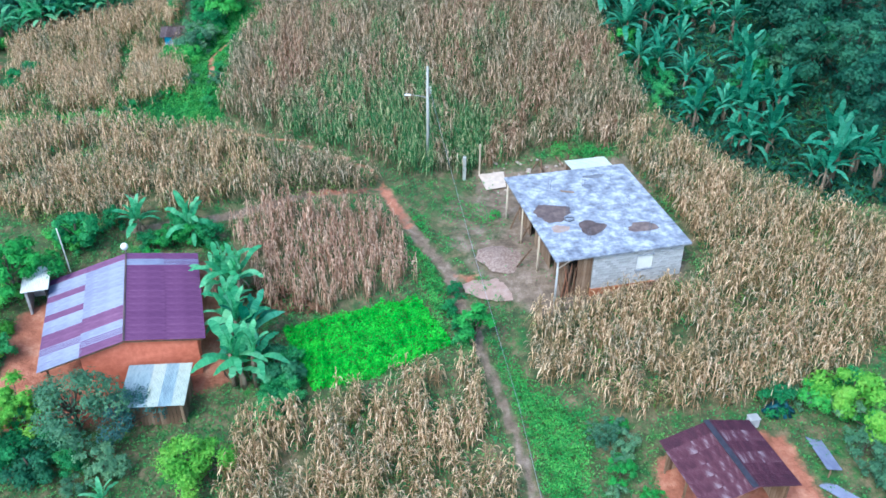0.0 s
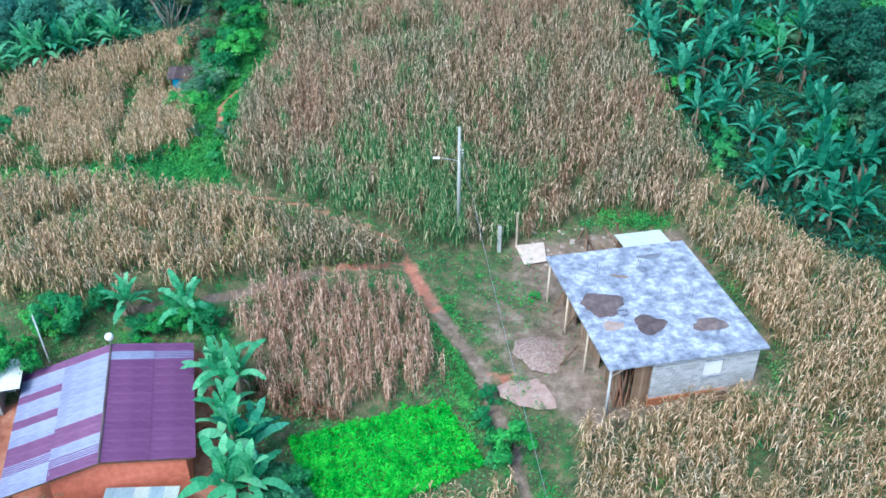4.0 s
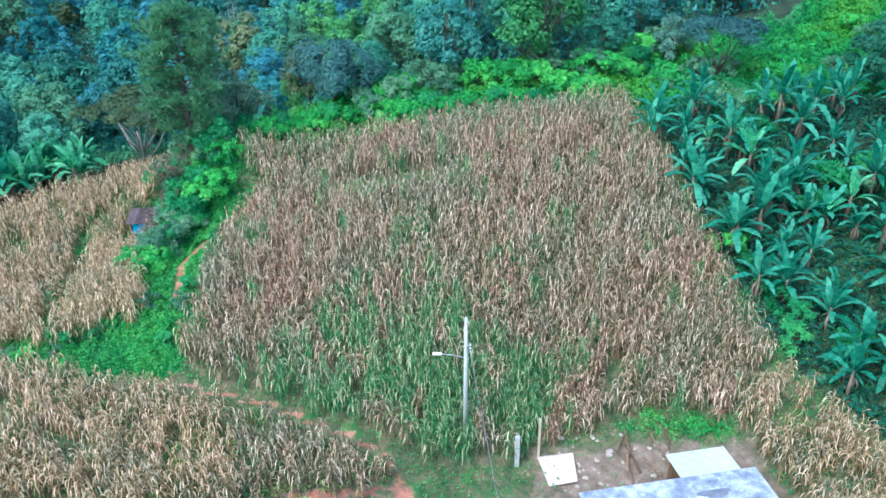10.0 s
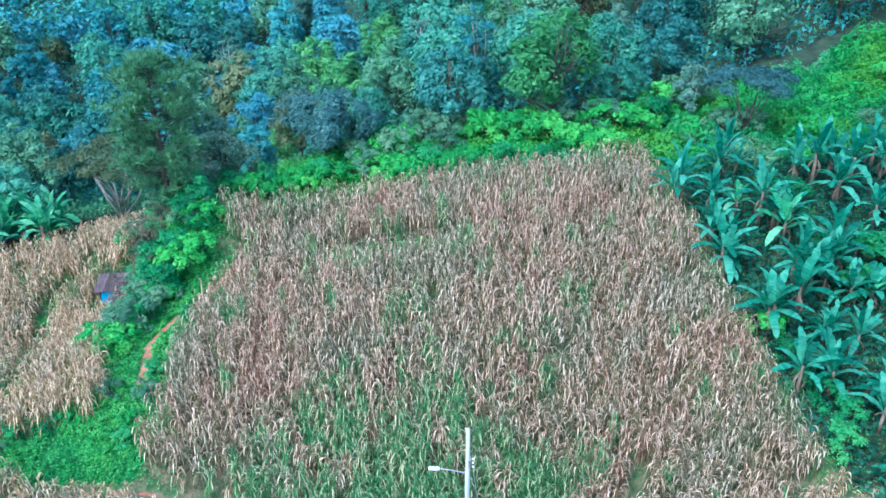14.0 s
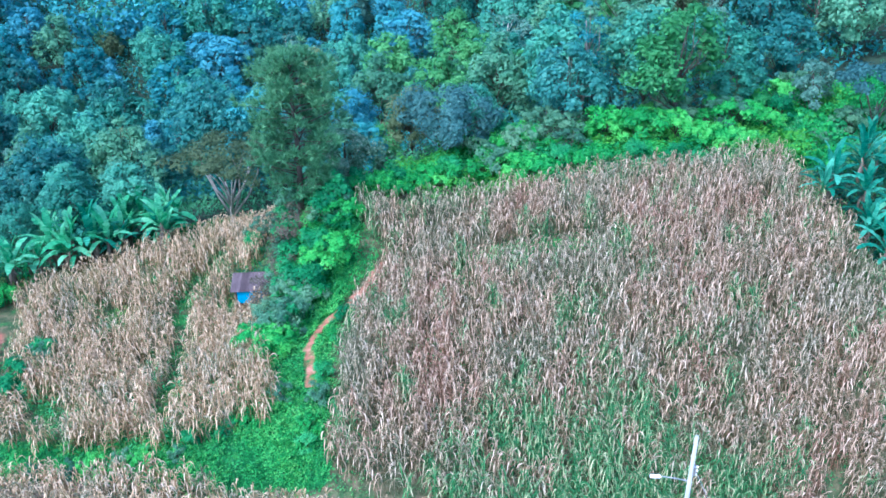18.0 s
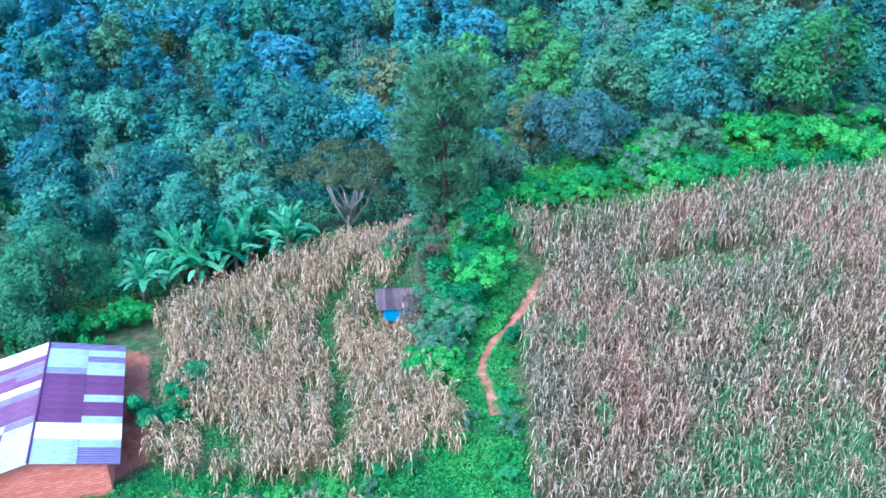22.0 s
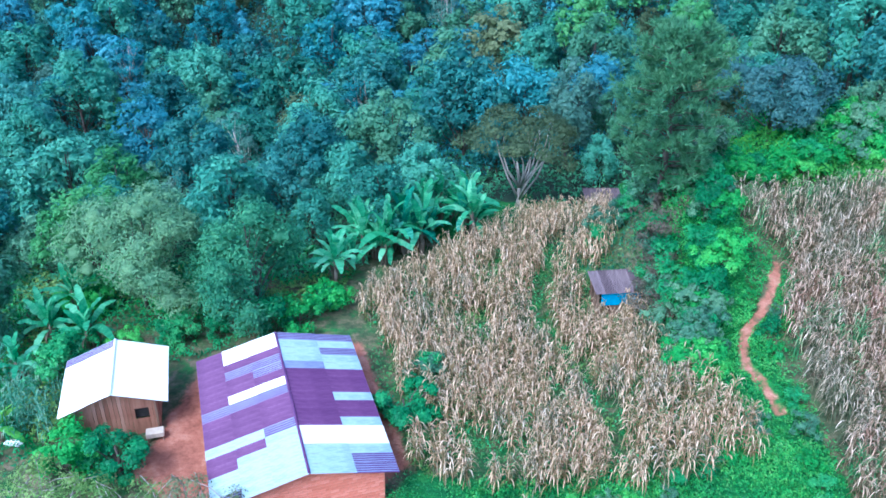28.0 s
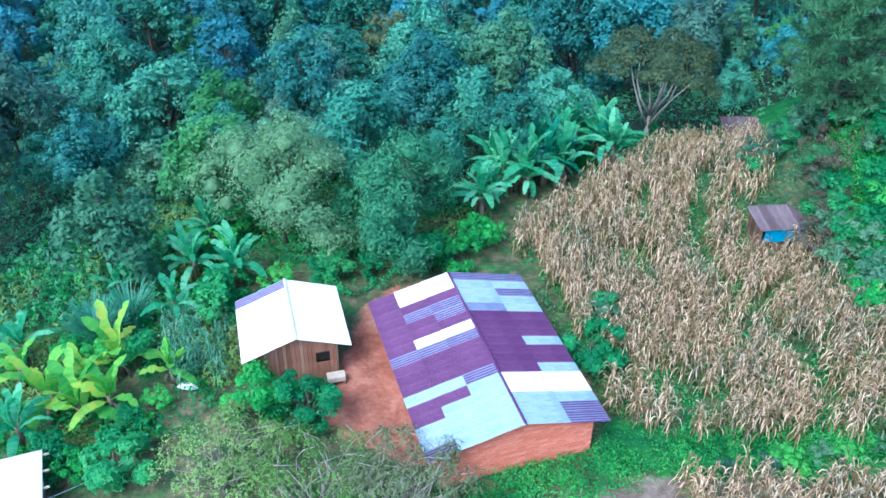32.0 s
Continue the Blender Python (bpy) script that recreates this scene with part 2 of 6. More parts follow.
RUST = mat("maroon sheet", [(.2, (.06, .02, .075)), (.45, (.105, .034, .118)), (.62, (.15, .055, .155)), (.85, (.27, .15, .27))], scale=1.8, rough=.55, bump=.1, metal=.1, shift=.08, stretch=(1, .3, 1))
RUST_OLD = mat("rusted sheet", [(.2, (.04, .014, .03)), (.45, (.075, .024, .045)), (.6, (.12, .045, .07)), (.78, (.36, .3, .35))], scale=1.6, rough=.65, bump=.15, metal=.15, shift=.25, stretch=(.35, 1.4, 1))
ZINC = mat("zinc sheet", [(.2, (.11, .11, .2)), (.42, (.17, .19, .31)), (.62, (.25, .29, .42)), (.85, (.15, .09, .2))], scale=1.6, rough=.55, bump=.08, metal=.1, shift=.08, stretch=(1, .4, 1))
RIDGE_GAP = mat("dark ridge gap", [(.3, (.02, .022, .035)), (.7, (.05, .05, .075))], scale=3, rough=.7)
ZINC_PALE = mat("pale zinc sheet", [(.2, (.15, .19, .28)), (.4, (.26, .36, .43)), (.58, (.38, .5, .56)), (.72, (.3, .36, .44)), (.85, (.2, .14, .24))], scale=2.2, rough=.5, bump=.08, metal=.1, shift=.08, stretch=(1, .35, 1))
DARK_SHEET = mat("dark weathered sheet", [(.25, (.07, .05, .055)), (.5, (.13, .095, .105)), (.8, (.27, .21, .22))], scale=1.6, rough=.7, bump=.1, shift=.2, stretch=(1.5, .35, 1))
WHITE = mat("white sheet", [(.25, (.74, .75, .74)), (.6, (.82, .83, .82)), (.85, (.88, .88, .87))], scale=1.5, rough=.5, bump=.05, shift=.08)
BLUE = mat("blue tarpaulin", [(.25, (.02, .23, .42)), (.55, (.03, .35, .58)), (.85, (.09, .5, .7))], scale=2.5, rough=.4, bump=.5, bump_scale=5)
TEAL_TANK = mat("dark teal plastic", [(.3, (.01, .06, .09)), (.7, (.02, .12, .16))], scale=2, rough=.4)
METAL = mat("galvanised steel", [(.3, (.4, .42, .44)), (.7, (.6, .62, .64))], scale=5, rough=.35, metal=.8, bump=0)
WIRE = mat("black wire", [(.3, (.02, .02, .02)), (.7, (.05, .05, .05))], scale=5, rough=.6, bump=0)
STONE = mat("rubble stone", [(.25, (.25, .2, .18)), (.55, (.45, .38, .34)), (.85, (.66, .6, .55))], scale=3, rough=.9, bump=.4, per="island", shift=.6)
LAMP = mat("white lamp", [(.3, (.8, .8, .8)), (.7, (.88, .88, .88))], scale=3, rough=.3, bump=0)


def striped_sheet():
    """Zinc whose crests have lost their maroon paint."""
    m = ZINC.copy()
    m.name = "half painted sheet"
    n, l = m.node_tree.nodes, m.node_tree.links
    b = n["Principled BSDF"]
    old = b.inputs["Base Color"].links[0].from_socket
    tc = n.new("ShaderNodeTexCoord")
    wv = n.new("ShaderNodeTexWave")
    wv.wave_type, wv.bands_direction = "BANDS", "X"
    wv.inputs["Scale"].default_value, wv.inputs["Distortion"].default_value, wv.inputs["Detail Scale"].default_value = 2.1, .8, .4
    l.new(tc.outputs["Object"], wv.inputs[0])
    rp = n.new("ShaderNodeValToRGB")
    rp.color_ramp.elements[0].position, rp.color_ramp.elements[1].position = .42, .58
    l.new(wv.outputs["Fac"], rp.inputs[0])
    mx = n.new("ShaderNodeMixRGB")
    mx.inputs[1].default_value = (.1, .035, .14, 1)
    l.new(rp.outputs[0], mx.inputs[0])
    l.new(old, mx.inputs[2])
    l.new(mx.outputs[0], b.inputs["Base Color"])
    return m


STRIPED = striped_sheet()


def ground_mat():
    """Weedy soil; the corner attribute 'cover' says where the bare red earth lies, 'lush' where grass grows."""
    m = bpy.data.materials.new("ground")
    m.use_nodes = True
    n, l = m.node_tree.nodes, m.node_tree.links
    b = n["Principled BSDF"]
    b.inputs["Roughness"].default_value, b.inputs["Specular IOR Level"].default_value = .95, .1
    tc = n.new("ShaderNodeTexCoord")

    def ramp(scale, stops, det=8):
        noi = n.new("ShaderNodeTexNoise")
        noi.inputs["Scale"].default_value, noi.inputs["Detail"].default_value, noi.inputs["Roughness"].default_value = scale, det, .7
        l.new(tc.outputs["Object"], noi.inputs["Vector"])
        r = n.new("ShaderNodeValToRGB")
        e = r.color_ramp.elements
        while len(e) < len(stops):
            e.new(.5)
        for k, (p, c) in enumerate(stops):
            e[k].position, e[k].color = p, (*c, 1)
        l.new(noi.outputs["Fac"], r.inputs[0])
        return r.outputs[0], noi.outputs["Fac"]

    earth, ef = ramp(.9, [(.3, (.2, .08, .052)), (.5, (.38, .15, .1)), (.68, (.52, .27, .19))])
    straw, _ = ramp(1.3, [(.3, (.035, .07, .035)), (.48, (.09, .11, .055)), (.62, (.2, .16, .1)), (.8, (.3, .25, .17))])
    lush, _ = ramp(.8, [(.3, (.014, .075, .03)), (.5, (.026, .15, .04)), (.7, (.07, .27, .06))])
    dust, _ = ramp(1.2, [(.3, (.11, .085, .065)), (.5, (.21, .16, .125)), (.68, (.34, .27, .225))])
    # darker ground colour, used where the attribute 'wood' is set
    forest_floor, _ = ramp(.6, [(.3, (.02, .03, .025)), (.5, (.035, .06, .04)), (.7, (.06, .1, .06))])

    def fac(name):
        a = n.new("ShaderNodeAttribute")
        a.attribute_name = name
        s = n.new("ShaderNodeMath")
        s.operation = "MULTIPLY_ADD"
        l.new(ef, s.inputs[0])
        s.inputs[1].default_value = 1.1
        l.new(a.outputs["Fac"], s.inputs[2])
        r = n.new("ShaderNodeMapRange")
        r.inputs[1].default_value, r.inputs[2].default_value = .95, 1.15
        l.new(s.outputs[0], r.inputs[0])
        return r.outputs[0]

    def mix(f, a, c):
        x = n.new("ShaderNodeMixRGB")
        l.new(f, x.inputs[0])
        l.new(a, x.inputs[1])
        l.new(c, x.inputs[2])
        return x.outputs[0]

    l.new(mix(fac("cover"), mix(fac("dust"), mix(fac("wood"), mix(fac("lush"), straw, lush), forest_floor), dust), earth), b.inputs["Base Color"])
    bn = n.new("ShaderNodeTexNoise")
    bn.inputs["Scale"].default_value, bn.inputs["Detail"].default_value = 5, 8
    l.new(tc.outputs["Object"], bn.inputs["Vector"])
    bp = n.new("ShaderNodeBump")
    bp.inputs["Strength"].default_value, bp.inputs["Distance"].default_value = .6, .15
    l.new(bn.outputs["Fac"], bp.inputs["Height"])
    l.new(bp.outputs[0], b.inputs["Normal"])
    return m


GROUND = ground_mat()

# ---- shapes ----


class Geo:
    """Collects vertices and faces for one mesh."""

    def __init__(self):
        self.v, self.f = [], []

    def add(self, verts, faces):
        k = len(self.v)
        self.v += [tuple(p) for p in verts]
        self.f += [tuple(i + k for i in q) for q in faces]
        return self

    def box(self, c, s, rz=0.0, m=None, bev=0.0):
        """A box of size s with its middle at c, its edges bevelled by bev."""
        x, y, z = (a / 2 for a in s)
        b = min(bev, x * .9, y * .9, z * .9)
        if b:
            pts, fs = [], []
            for sz in (-1, 1):
                for sx, sy in ((-1, -1), (1, -1), (1, 1), (-1, 1)):
                    pts += [(sx * (x - b), sy * (y - b), sz * z), (sx * x, sy * (y - b), sz * (z - b)), (sx * (x - b), sy * y, sz * (z - b))]
            i = lambda lv, k, w: lv * 12 + k % 4 * 3 + w
            fs = [(i(0, 3, 0), i(0, 2, 0), i(0, 1, 0), i(0, 0, 0)), (i(1, 0, 0), i(1, 1, 0), i(1, 2, 0), i(1, 3, 0))]
            for k, w in ((0, 2), (1, 1), (2, 2), (3, 1)):
                fs.append((i(0, k, w), i(0, k + 1, w), i(1, k + 1, w), i(1, k, w)))
                fs.append((i(0, k, 0), i(0, k + 1, 0), i(0, k + 1, w), i(0, k, w)))
                fs.append((i(1, k, w), i(1, k + 1, w), i(1, k + 1, 0), i(1, k, 0)))
            for k in range(4):
                a, c2 = (1, 2) if k % 2 == 0 else (2, 1)
                fs.append((i(0, k, a), i(0, k, c2), i(1, k, c2), i(1, k, a)))
                fs.append((i(0, k, 0), i(0, k, c2), i(0, k, a)))
                fs.append((i(1, k, 0), i(1, k, a), i(1, k, c2)))
        else:
            pts = [(sx * x, sy * y, sz * z) for sz in (-1, 1) for sx, sy in ((-1, -1), (1, -1), (1, 1), (-1, 1))]
            fs = [(3, 2, 1, 0), (4, 5, 6, 7), (0, 1, 5, 4), (1, 2, 6, 5), (2, 3, 7, 6), (3, 0, 4, 7)]
        t = m if m is not None else pose(*c, 0, 0, rz)
        return self.add([t @ Vector(p) for p in pts], fs)

    def tube(self, pts, radii, n=7, cap=True):
        """A tapered tube along the points."""
        pts = [Vector(p) for p in pts]
        k0 = len(self.v)
        for i, p in enumerate(pts):
            d = (pts[min(i + 1, len(pts) - 1)] - pts[max(i - 1, 0)]).normalized()
            a = d.orthogonal().normalized() if abs(d.z) < .95 else Vector((1, 0, 0))
            a = (a - d * a.dot(d)).normalized()
            b = d.cross(a)
            for j in range(n):
                w = 2 * math.pi * j / n
                self.v.append(tuple(p + (a * math.cos(w) + b * math.sin(w)) * radii[i]))
        for i in range(len(pts) - 1):
            for j in range(n):
                self.f.append((k0 + i * n + j, k0 + i * n + (j + 1) % n, k0 + (i + 1) * n + (j + 1) % n, k0 + (i + 1) * n + j))
        if cap:
            self.f.append(tuple(k0 + j for j in reversed(range(n))))
            self.f.append(tuple(k0 + (len(pts) - 1) * n + j for j in range(n)))
        return self

    def plate(self, corners, thick):
        """A slab under four corners (given counter-clockwise from above)."""
        c = [Vector(p) for p in corners]
        nrm = (c[1] - c[0]).cross(c[3] - c[0]).normalized() * thick
        return self.add(c + [p - nrm for p in c], [(0, 1, 2, 3), (7, 6, 5, 4), (0, 4, 5, 1), (1, 5, 6, 2), (2, 6, 7, 3), (3, 7, 4, 0)])

    def mesh(self, name, material, smooth=False):
        me = bpy.data.meshes.new(name)
        me.from_pydata(self.v, [], self.f)
        me.materials.append(material)
        if smooth:
            me.shade_smooth()
        return me


def part(name, g, material, parent, label="", smooth=False, m=None):
    me = g if isinstance(g, bpy.types.Mesh) else g.mesh(name, material, smooth)
    ob = new(name, me)
    ob.parent = parent
    if m is not None:
        ob.matrix_basis = m
    if label:
        tagged(ob, label)
    return ob


def thing(name, label, category, m, group="", kind=""):
    ob = new(name)
    ob.empty_display_size = .2
    ob.matrix_basis = m
    return tagged(ob, label, category, group, kind)


def grid_mesh(name, verts, faces, material, smooth=False):
    """A mesh from numpy arrays, all faces with as many corners."""
    me = bpy.data.meshes.new(name)
    k = faces.shape[1]
    me.vertices.add(len(verts))
    me.vertices.foreach_set("co", np.ascontiguousarray(verts, np.float32).ravel())
    me.loops.add(faces.size)
    me.loops.foreach_set("vertex_index", np.ascontiguousarray(faces, np.int32).ravel())
    me.polygons.add(len(faces))
    me.polygons.foreach_set("loop_start", np.arange(0, faces.size, k, dtype=np.int32))
    me.materials.append(material)
    me.update(calc_edges=True)
    if smooth:
        me.shade_smooth()
    return me


rng = np.random.default_rng(7)

# ---- ground ----
# spot heights of the ground: x, y, z
SPOTS = np.array([
    (12, -10, .4), (4, 0, -.2), (0, 0, .8), (-2.5, 7, 3.7), (1, 14.3, 6.7), (9, 24.7, 9), (12.5, 30, 10.3), (0, 30, 9.4),
    (-15.5, 22.7, 6.4), (-20.4, 12.6, 4.6), (-27, 23, 2.2), (-24.5, 22.3, 2.7), (-32, 24, 2.4), (-42, 6, 2.5), (-53, 9, 2.4), (17, 14, 5.5),
    (-18, -18, -2.2), (15, -34, -3), (-36, 37, 2), (-22.2, 24, 7.8), (-21, 29, 8), (-26.5, 34.5, 2.6), (-65, 50, -7), (-50, 74, -10), (-69, 103, -8), (-13, 37, 8), (18, 42.5, 10.5),
    (55, 75, 22), (-60, 190, 25), (-160, 120, 12), (60, 160, 35), (-80, -40, -8), (70, -40, -2), (0, -80, -9)], float)
def _kern(r2):
    return r2 * np.log(r2 + 1e-9)
def _spline(s, lam=2.0):
    p = s[:, :2] / 10
    k = _kern(((p[:, None] - p[None]) ** 2).sum(2)) + lam * .02 * np.eye(len(s))
    q = np.c_[np.ones(len(s)), p]
    a = np.block([[k, q], [q.T, np.zeros((3, 3))]])
    return np.linalg.solve(a, np.r_[s[:, 2], 0, 0, 0])
COEF = _spline(SPOTS)
def ground(x, y):
    x, y = np.asarray(x, float), np.asarray(y, float)
    p = SPOTS[:, :2] / 10
    z = COEF[-3] + COEF[-2] * x / 10 + COEF[-1] * y / 10
    for c, (a, b) in zip(COEF, p):
        z = z + c * _kern((x / 10 - a) ** 2 + (y / 10 - b) ** 2)
    return z


def inside(poly, x, y):
    """Which of the points lie within the polygon."""
    hit = np.zeros(np.shape(x), bool)
    n = len(poly)
    for i in range(n):
        (xa, ya), (xb, yb) = poly[i], poly[(i + 1) % n]
        cross = ((ya > y) != (yb > y)) & (x < (xb - xa) * (y - ya) / (yb - ya + 1e-12) + xa)
        hit ^= cross
    return hit


def to_line(line, x, y):
    """Distance of the points from a polyline."""
    best = np.full(np.shape(x), 1e9)
    for (xa, ya), (xb, yb) in zip(line, line[1:]):
        dx, dy = xb - xa, yb - ya
        t = np.clip(((x - xa) * dx + (y - ya) * dy) / (dx * dx + dy * dy), 0, 1)
        best = np.minimum(best, np.hypot(x - xa - t * dx, y - ya - t * dy))
    return best


def to_edge(poly, x, y):
    """Signed distance into a polygon: positive inside."""
    return to_line([*poly, poly[0]], x, y) * np.where(inside(poly, x, y), 1, -1)


FIELDS = {
    "main": [(-17, 3.2), (-11.9, 1.5), (-4.3, -.6), (-2, -2.2), (2.2, -.9), (10.6, 2.8), (14.9, 1.2), (18, 5.6), (17.6, 9), (15.7, 15.7), (14, 23.8), (12, 31), (-1.7, 28.9), (-11.7, 27.3), (-18.2, 26), (-18.3, 23.8), (-16.5, 23), (-15.8, 21.2), (-16.6, 18.6), (-17.4, 15.5), (-17.5, 10.1)],
    "terrace": [(-16, -6.4), (-4.3, -4), (-3.7, -2.9), (-10.8, -.3), (-18, .9), (-26, 3.2), (-35, 3.2), (-36, -6), (-29, -8.6), (-23, -8.4)],
    "dry": [(-14.3, -9.1), (-12, -6.3), (-2.9, -6.2), (-.5, -14), (-7.3, -16.4), (-10.9, -16.2)],
    "lower": [(-3.8, -22.9), (3.4, -21.5), (5.1, -30.1), (5.4, -36), (-10.7, -36), (-10.7, -25.3)],
    "right": [(7, -17.8), (6.8, -23.1), (12.3, -26), (20.7, -25.5), (31, -21), (33, -10.6), (30.2, -10), (24.8, -6.2), (22.2, -2), (20, 1.6), (18, 5.6), (15.5, 1), (17, -4), (19.4, -14.6), (17, -16.6), (12, -17)],
    "west": [(-37.8, 6.2), (-31.4, 5), (-26, 5.2), (-20.6, 7.3), (-23.9, 16), (-24.4, 21.4), (-27.4, 21.5), (-25.6, 26.5), (-25.2, 32), (-28.5, 33.3), (-31, 34), (-42.5, 21.3), (-39.5, 15)],
}
BEANS = [(-9.4, -17.8), (-.6, -15.0), (1.9, -19.6), (-3.4, -22.2), (-6.8, -22.9)]
PATHS = [[(-3.4, -3.5), (-1.5, -7.1), (1.5, -12.3), (3.3, -19)], [(-3.4, -3.4), (-9, -4.6), (-15, -7.4), (-22, -9)], [(-18.6, 2.3), (-11, .8), (-4.6, -1.3), (-3.2, -3.2)], [(-39.9, 2.4), (-35.1, 2.7), (-30.2, 2.9)], [(-19.3, 9.6), (-19.5, 10.9), (-20.1, 13.2), (-19.6, 15.8), (-18, 17.9), (-16.9, 20), (-16.3, 21.6)], [(3.3, -19), (5.1, -25.5), (6.3, -31), (7.5, -40)]]
YARDS = [[(-49, 16.5), (-41.8, 17.5), (-38, 7), (-38.8, 5.9), (-44.2, 3.6), (-47.5, 3.2), (-51.6, 5.6), (-50.6, 14)], [(2.2, -13), (3.4, -13), (3.2, -14.6)], [(13, -29), (17, -26.6), (20.5, -27.5), (22, -34), (13, -35)],
         [(-27, -17), (-22, -12), (-15, -11.5), (-12, -22), (-18, -25), (-26, -26)], [(3.8, -2.4), (3.9, .5), (9, .8), (16.5, 0), (18, -15), (8, -18), (5.2, -15.5), (3.9, -12.5), (4.2, -10), (6.2, -7)]]


GROVE = [(14.5, 30), (16.5, 16), (18.8, 7), (21, 2), (25.4, -4.6), (31, -8.6), (45, -9), (52, 6), (42, 34), (27, 33)]


def in_wood(x, y, margin):
    """Where the forest stands: behind the fields and sheds, but not on the grassy slope in the north-east."""
    x, y = np.asarray(x, float), np.asarray(y, float)
    edge = np.where(x > 24, 50 + (x - 24) * .45, np.where(x > 6, 38 + (x - 6) * .67, np.where(x > -14, 40, np.where(x > -33, 38, np.where(x > -45, 38 + (x + 33) * .95, np.where(x > -58, 25, 25 + (x + 58) * .9))))))
    edge = np.maximum(edge, np.where(x < -58, 12, 0)) + margin + 1.6 * np.sin(x * .55) * np.sin(x * .21 + 1)
    return y > edge


def build_ground():
    near_x, near_y = np.r_[np.arange(-100, -70, 1.5), np.arange(-70, 36, .5), np.arange(36, 60.1, 1.5)], np.r_[np.arange(-60, -40, 1.5), np.arange(-40, 30, .5), np.arange(30, 112.1, 1.5)]
    ax = np.concatenate([-np.geomspace(2400, 101, 24), near_x, np.geomspace(61, 2400, 24)])
    ay = np.concatenate([-np.geomspace(2400, 65, 20), near_y, np.geomspace(113, 2400, 26)])
    gx, gy = np.meshgrid(ax, ay)
    z = ground(gx, gy)
    rough = np.zeros(gx.size)
    for i, (x, y) in enumerate(zip(gx.ravel(), gy.ravel())):
        if -100 < x < 60 and -64 < y < 112:
            rough[i] = noise.noise((x * .5, y * .5, 0)) * .12 + noise.noise((x * 1.6, y * 1.6, 3)) * .05
    z = z + rough.reshape(z.shape)
    ny, nx = gx.shape
    idx = np.arange(ny * nx).reshape(ny, nx)
    faces = np.stack([idx[:-1, :-1], idx[:-1, 1:], idx[1:, 1:], idx[1:, :-1]], -1).reshape(-1, 4)
    me = grid_mesh("ground", np.stack([gx, gy, z], -1).reshape(-1, 3), faces, GROUND, True)
    x, y = gx.ravel(), gy.ravel()
    cover = np.zeros(x.size)
    for p, w in zip((PATHS[0][:2], PATHS[1][:2], PATHS[2], PATHS[4]), (.6, .4, .25, .38)):
        cover = np.maximum(cover, np.clip(1.0 - to_line(p, x, y) / w * .6, 0, .6))
    for p in YARDS[:4]:
        cover = np.maximum(cover, np.clip(.5 + to_edge(p, x, y) * .5, 0, .8))
    dust = np.clip(.45 + to_edge(YARDS[4], x, y) * .25, 0, .68)
    dust = np.maximum(dust, np.clip(.3 + to_edge([(.2, -6), (1.6, -3), (4.5, -1.5), (7, -6), (5, -13), (2.6, -13)], x, y) * .2, 0, .5))
    for p, w in zip((PATHS[0], PATHS[1], PATHS[5], PATHS[3]), (.55, .45, .4, .8)):
        dust = np.maximum(dust, np.clip(1.0 - to_line(p, x, y) / w * .6, 0, .7))
    lush = np.full(x.size, .42)
    for p in FIELDS.values():
        lush = np.where(inside(p, x, y), .3 if p is not FIELDS["west"] else .5, lush)
    lush = np.where(y > 31, .8, lush)
    lush = np.where(inside([(-17, 2.6), (-18.9, 14), (-18.4, 26), (-23.5, 27), (-25, 18), (-23, 8), (-38, 6), (-38, 3.6)], x, y), .85, lush)
    # darker ground within the forest, weaker in the banana grove
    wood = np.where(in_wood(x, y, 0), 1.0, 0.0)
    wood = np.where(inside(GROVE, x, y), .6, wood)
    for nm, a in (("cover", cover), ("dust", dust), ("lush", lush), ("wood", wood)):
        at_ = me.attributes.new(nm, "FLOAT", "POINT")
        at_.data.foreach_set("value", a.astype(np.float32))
    tagged(new("ground", me), "sloping red earth hillside with weeds and dry straw", "ground", kind="structure")


build_ground()


def gz(x, y):
    return float(ground(x, y))


# ---- crops ----


def scatter(poly, step, jitter=.35, turn=0.0):
    """Plants in uneven rows over a polygon."""
    p = np.array(poly)
    c, r = p.mean(0), np.abs(p - p.mean(0)).max() * 1.5
    a = np.arange(-r, r, step)
    u, v = (q.ravel() for q in np.meshgrid(a, a))
    u, v = u + rng.uniform(-jitter, jitter, u.size) * step, v + rng.uniform(-jitter, jitter, u.size) * step
    cs, sn = math.cos(turn), math.sin(turn)
    x, y = c[0] + u * cs - v * sn, c[1] + u * sn + v * cs
    ok = inside(poly, x, y)
    return x[ok], y[ok]


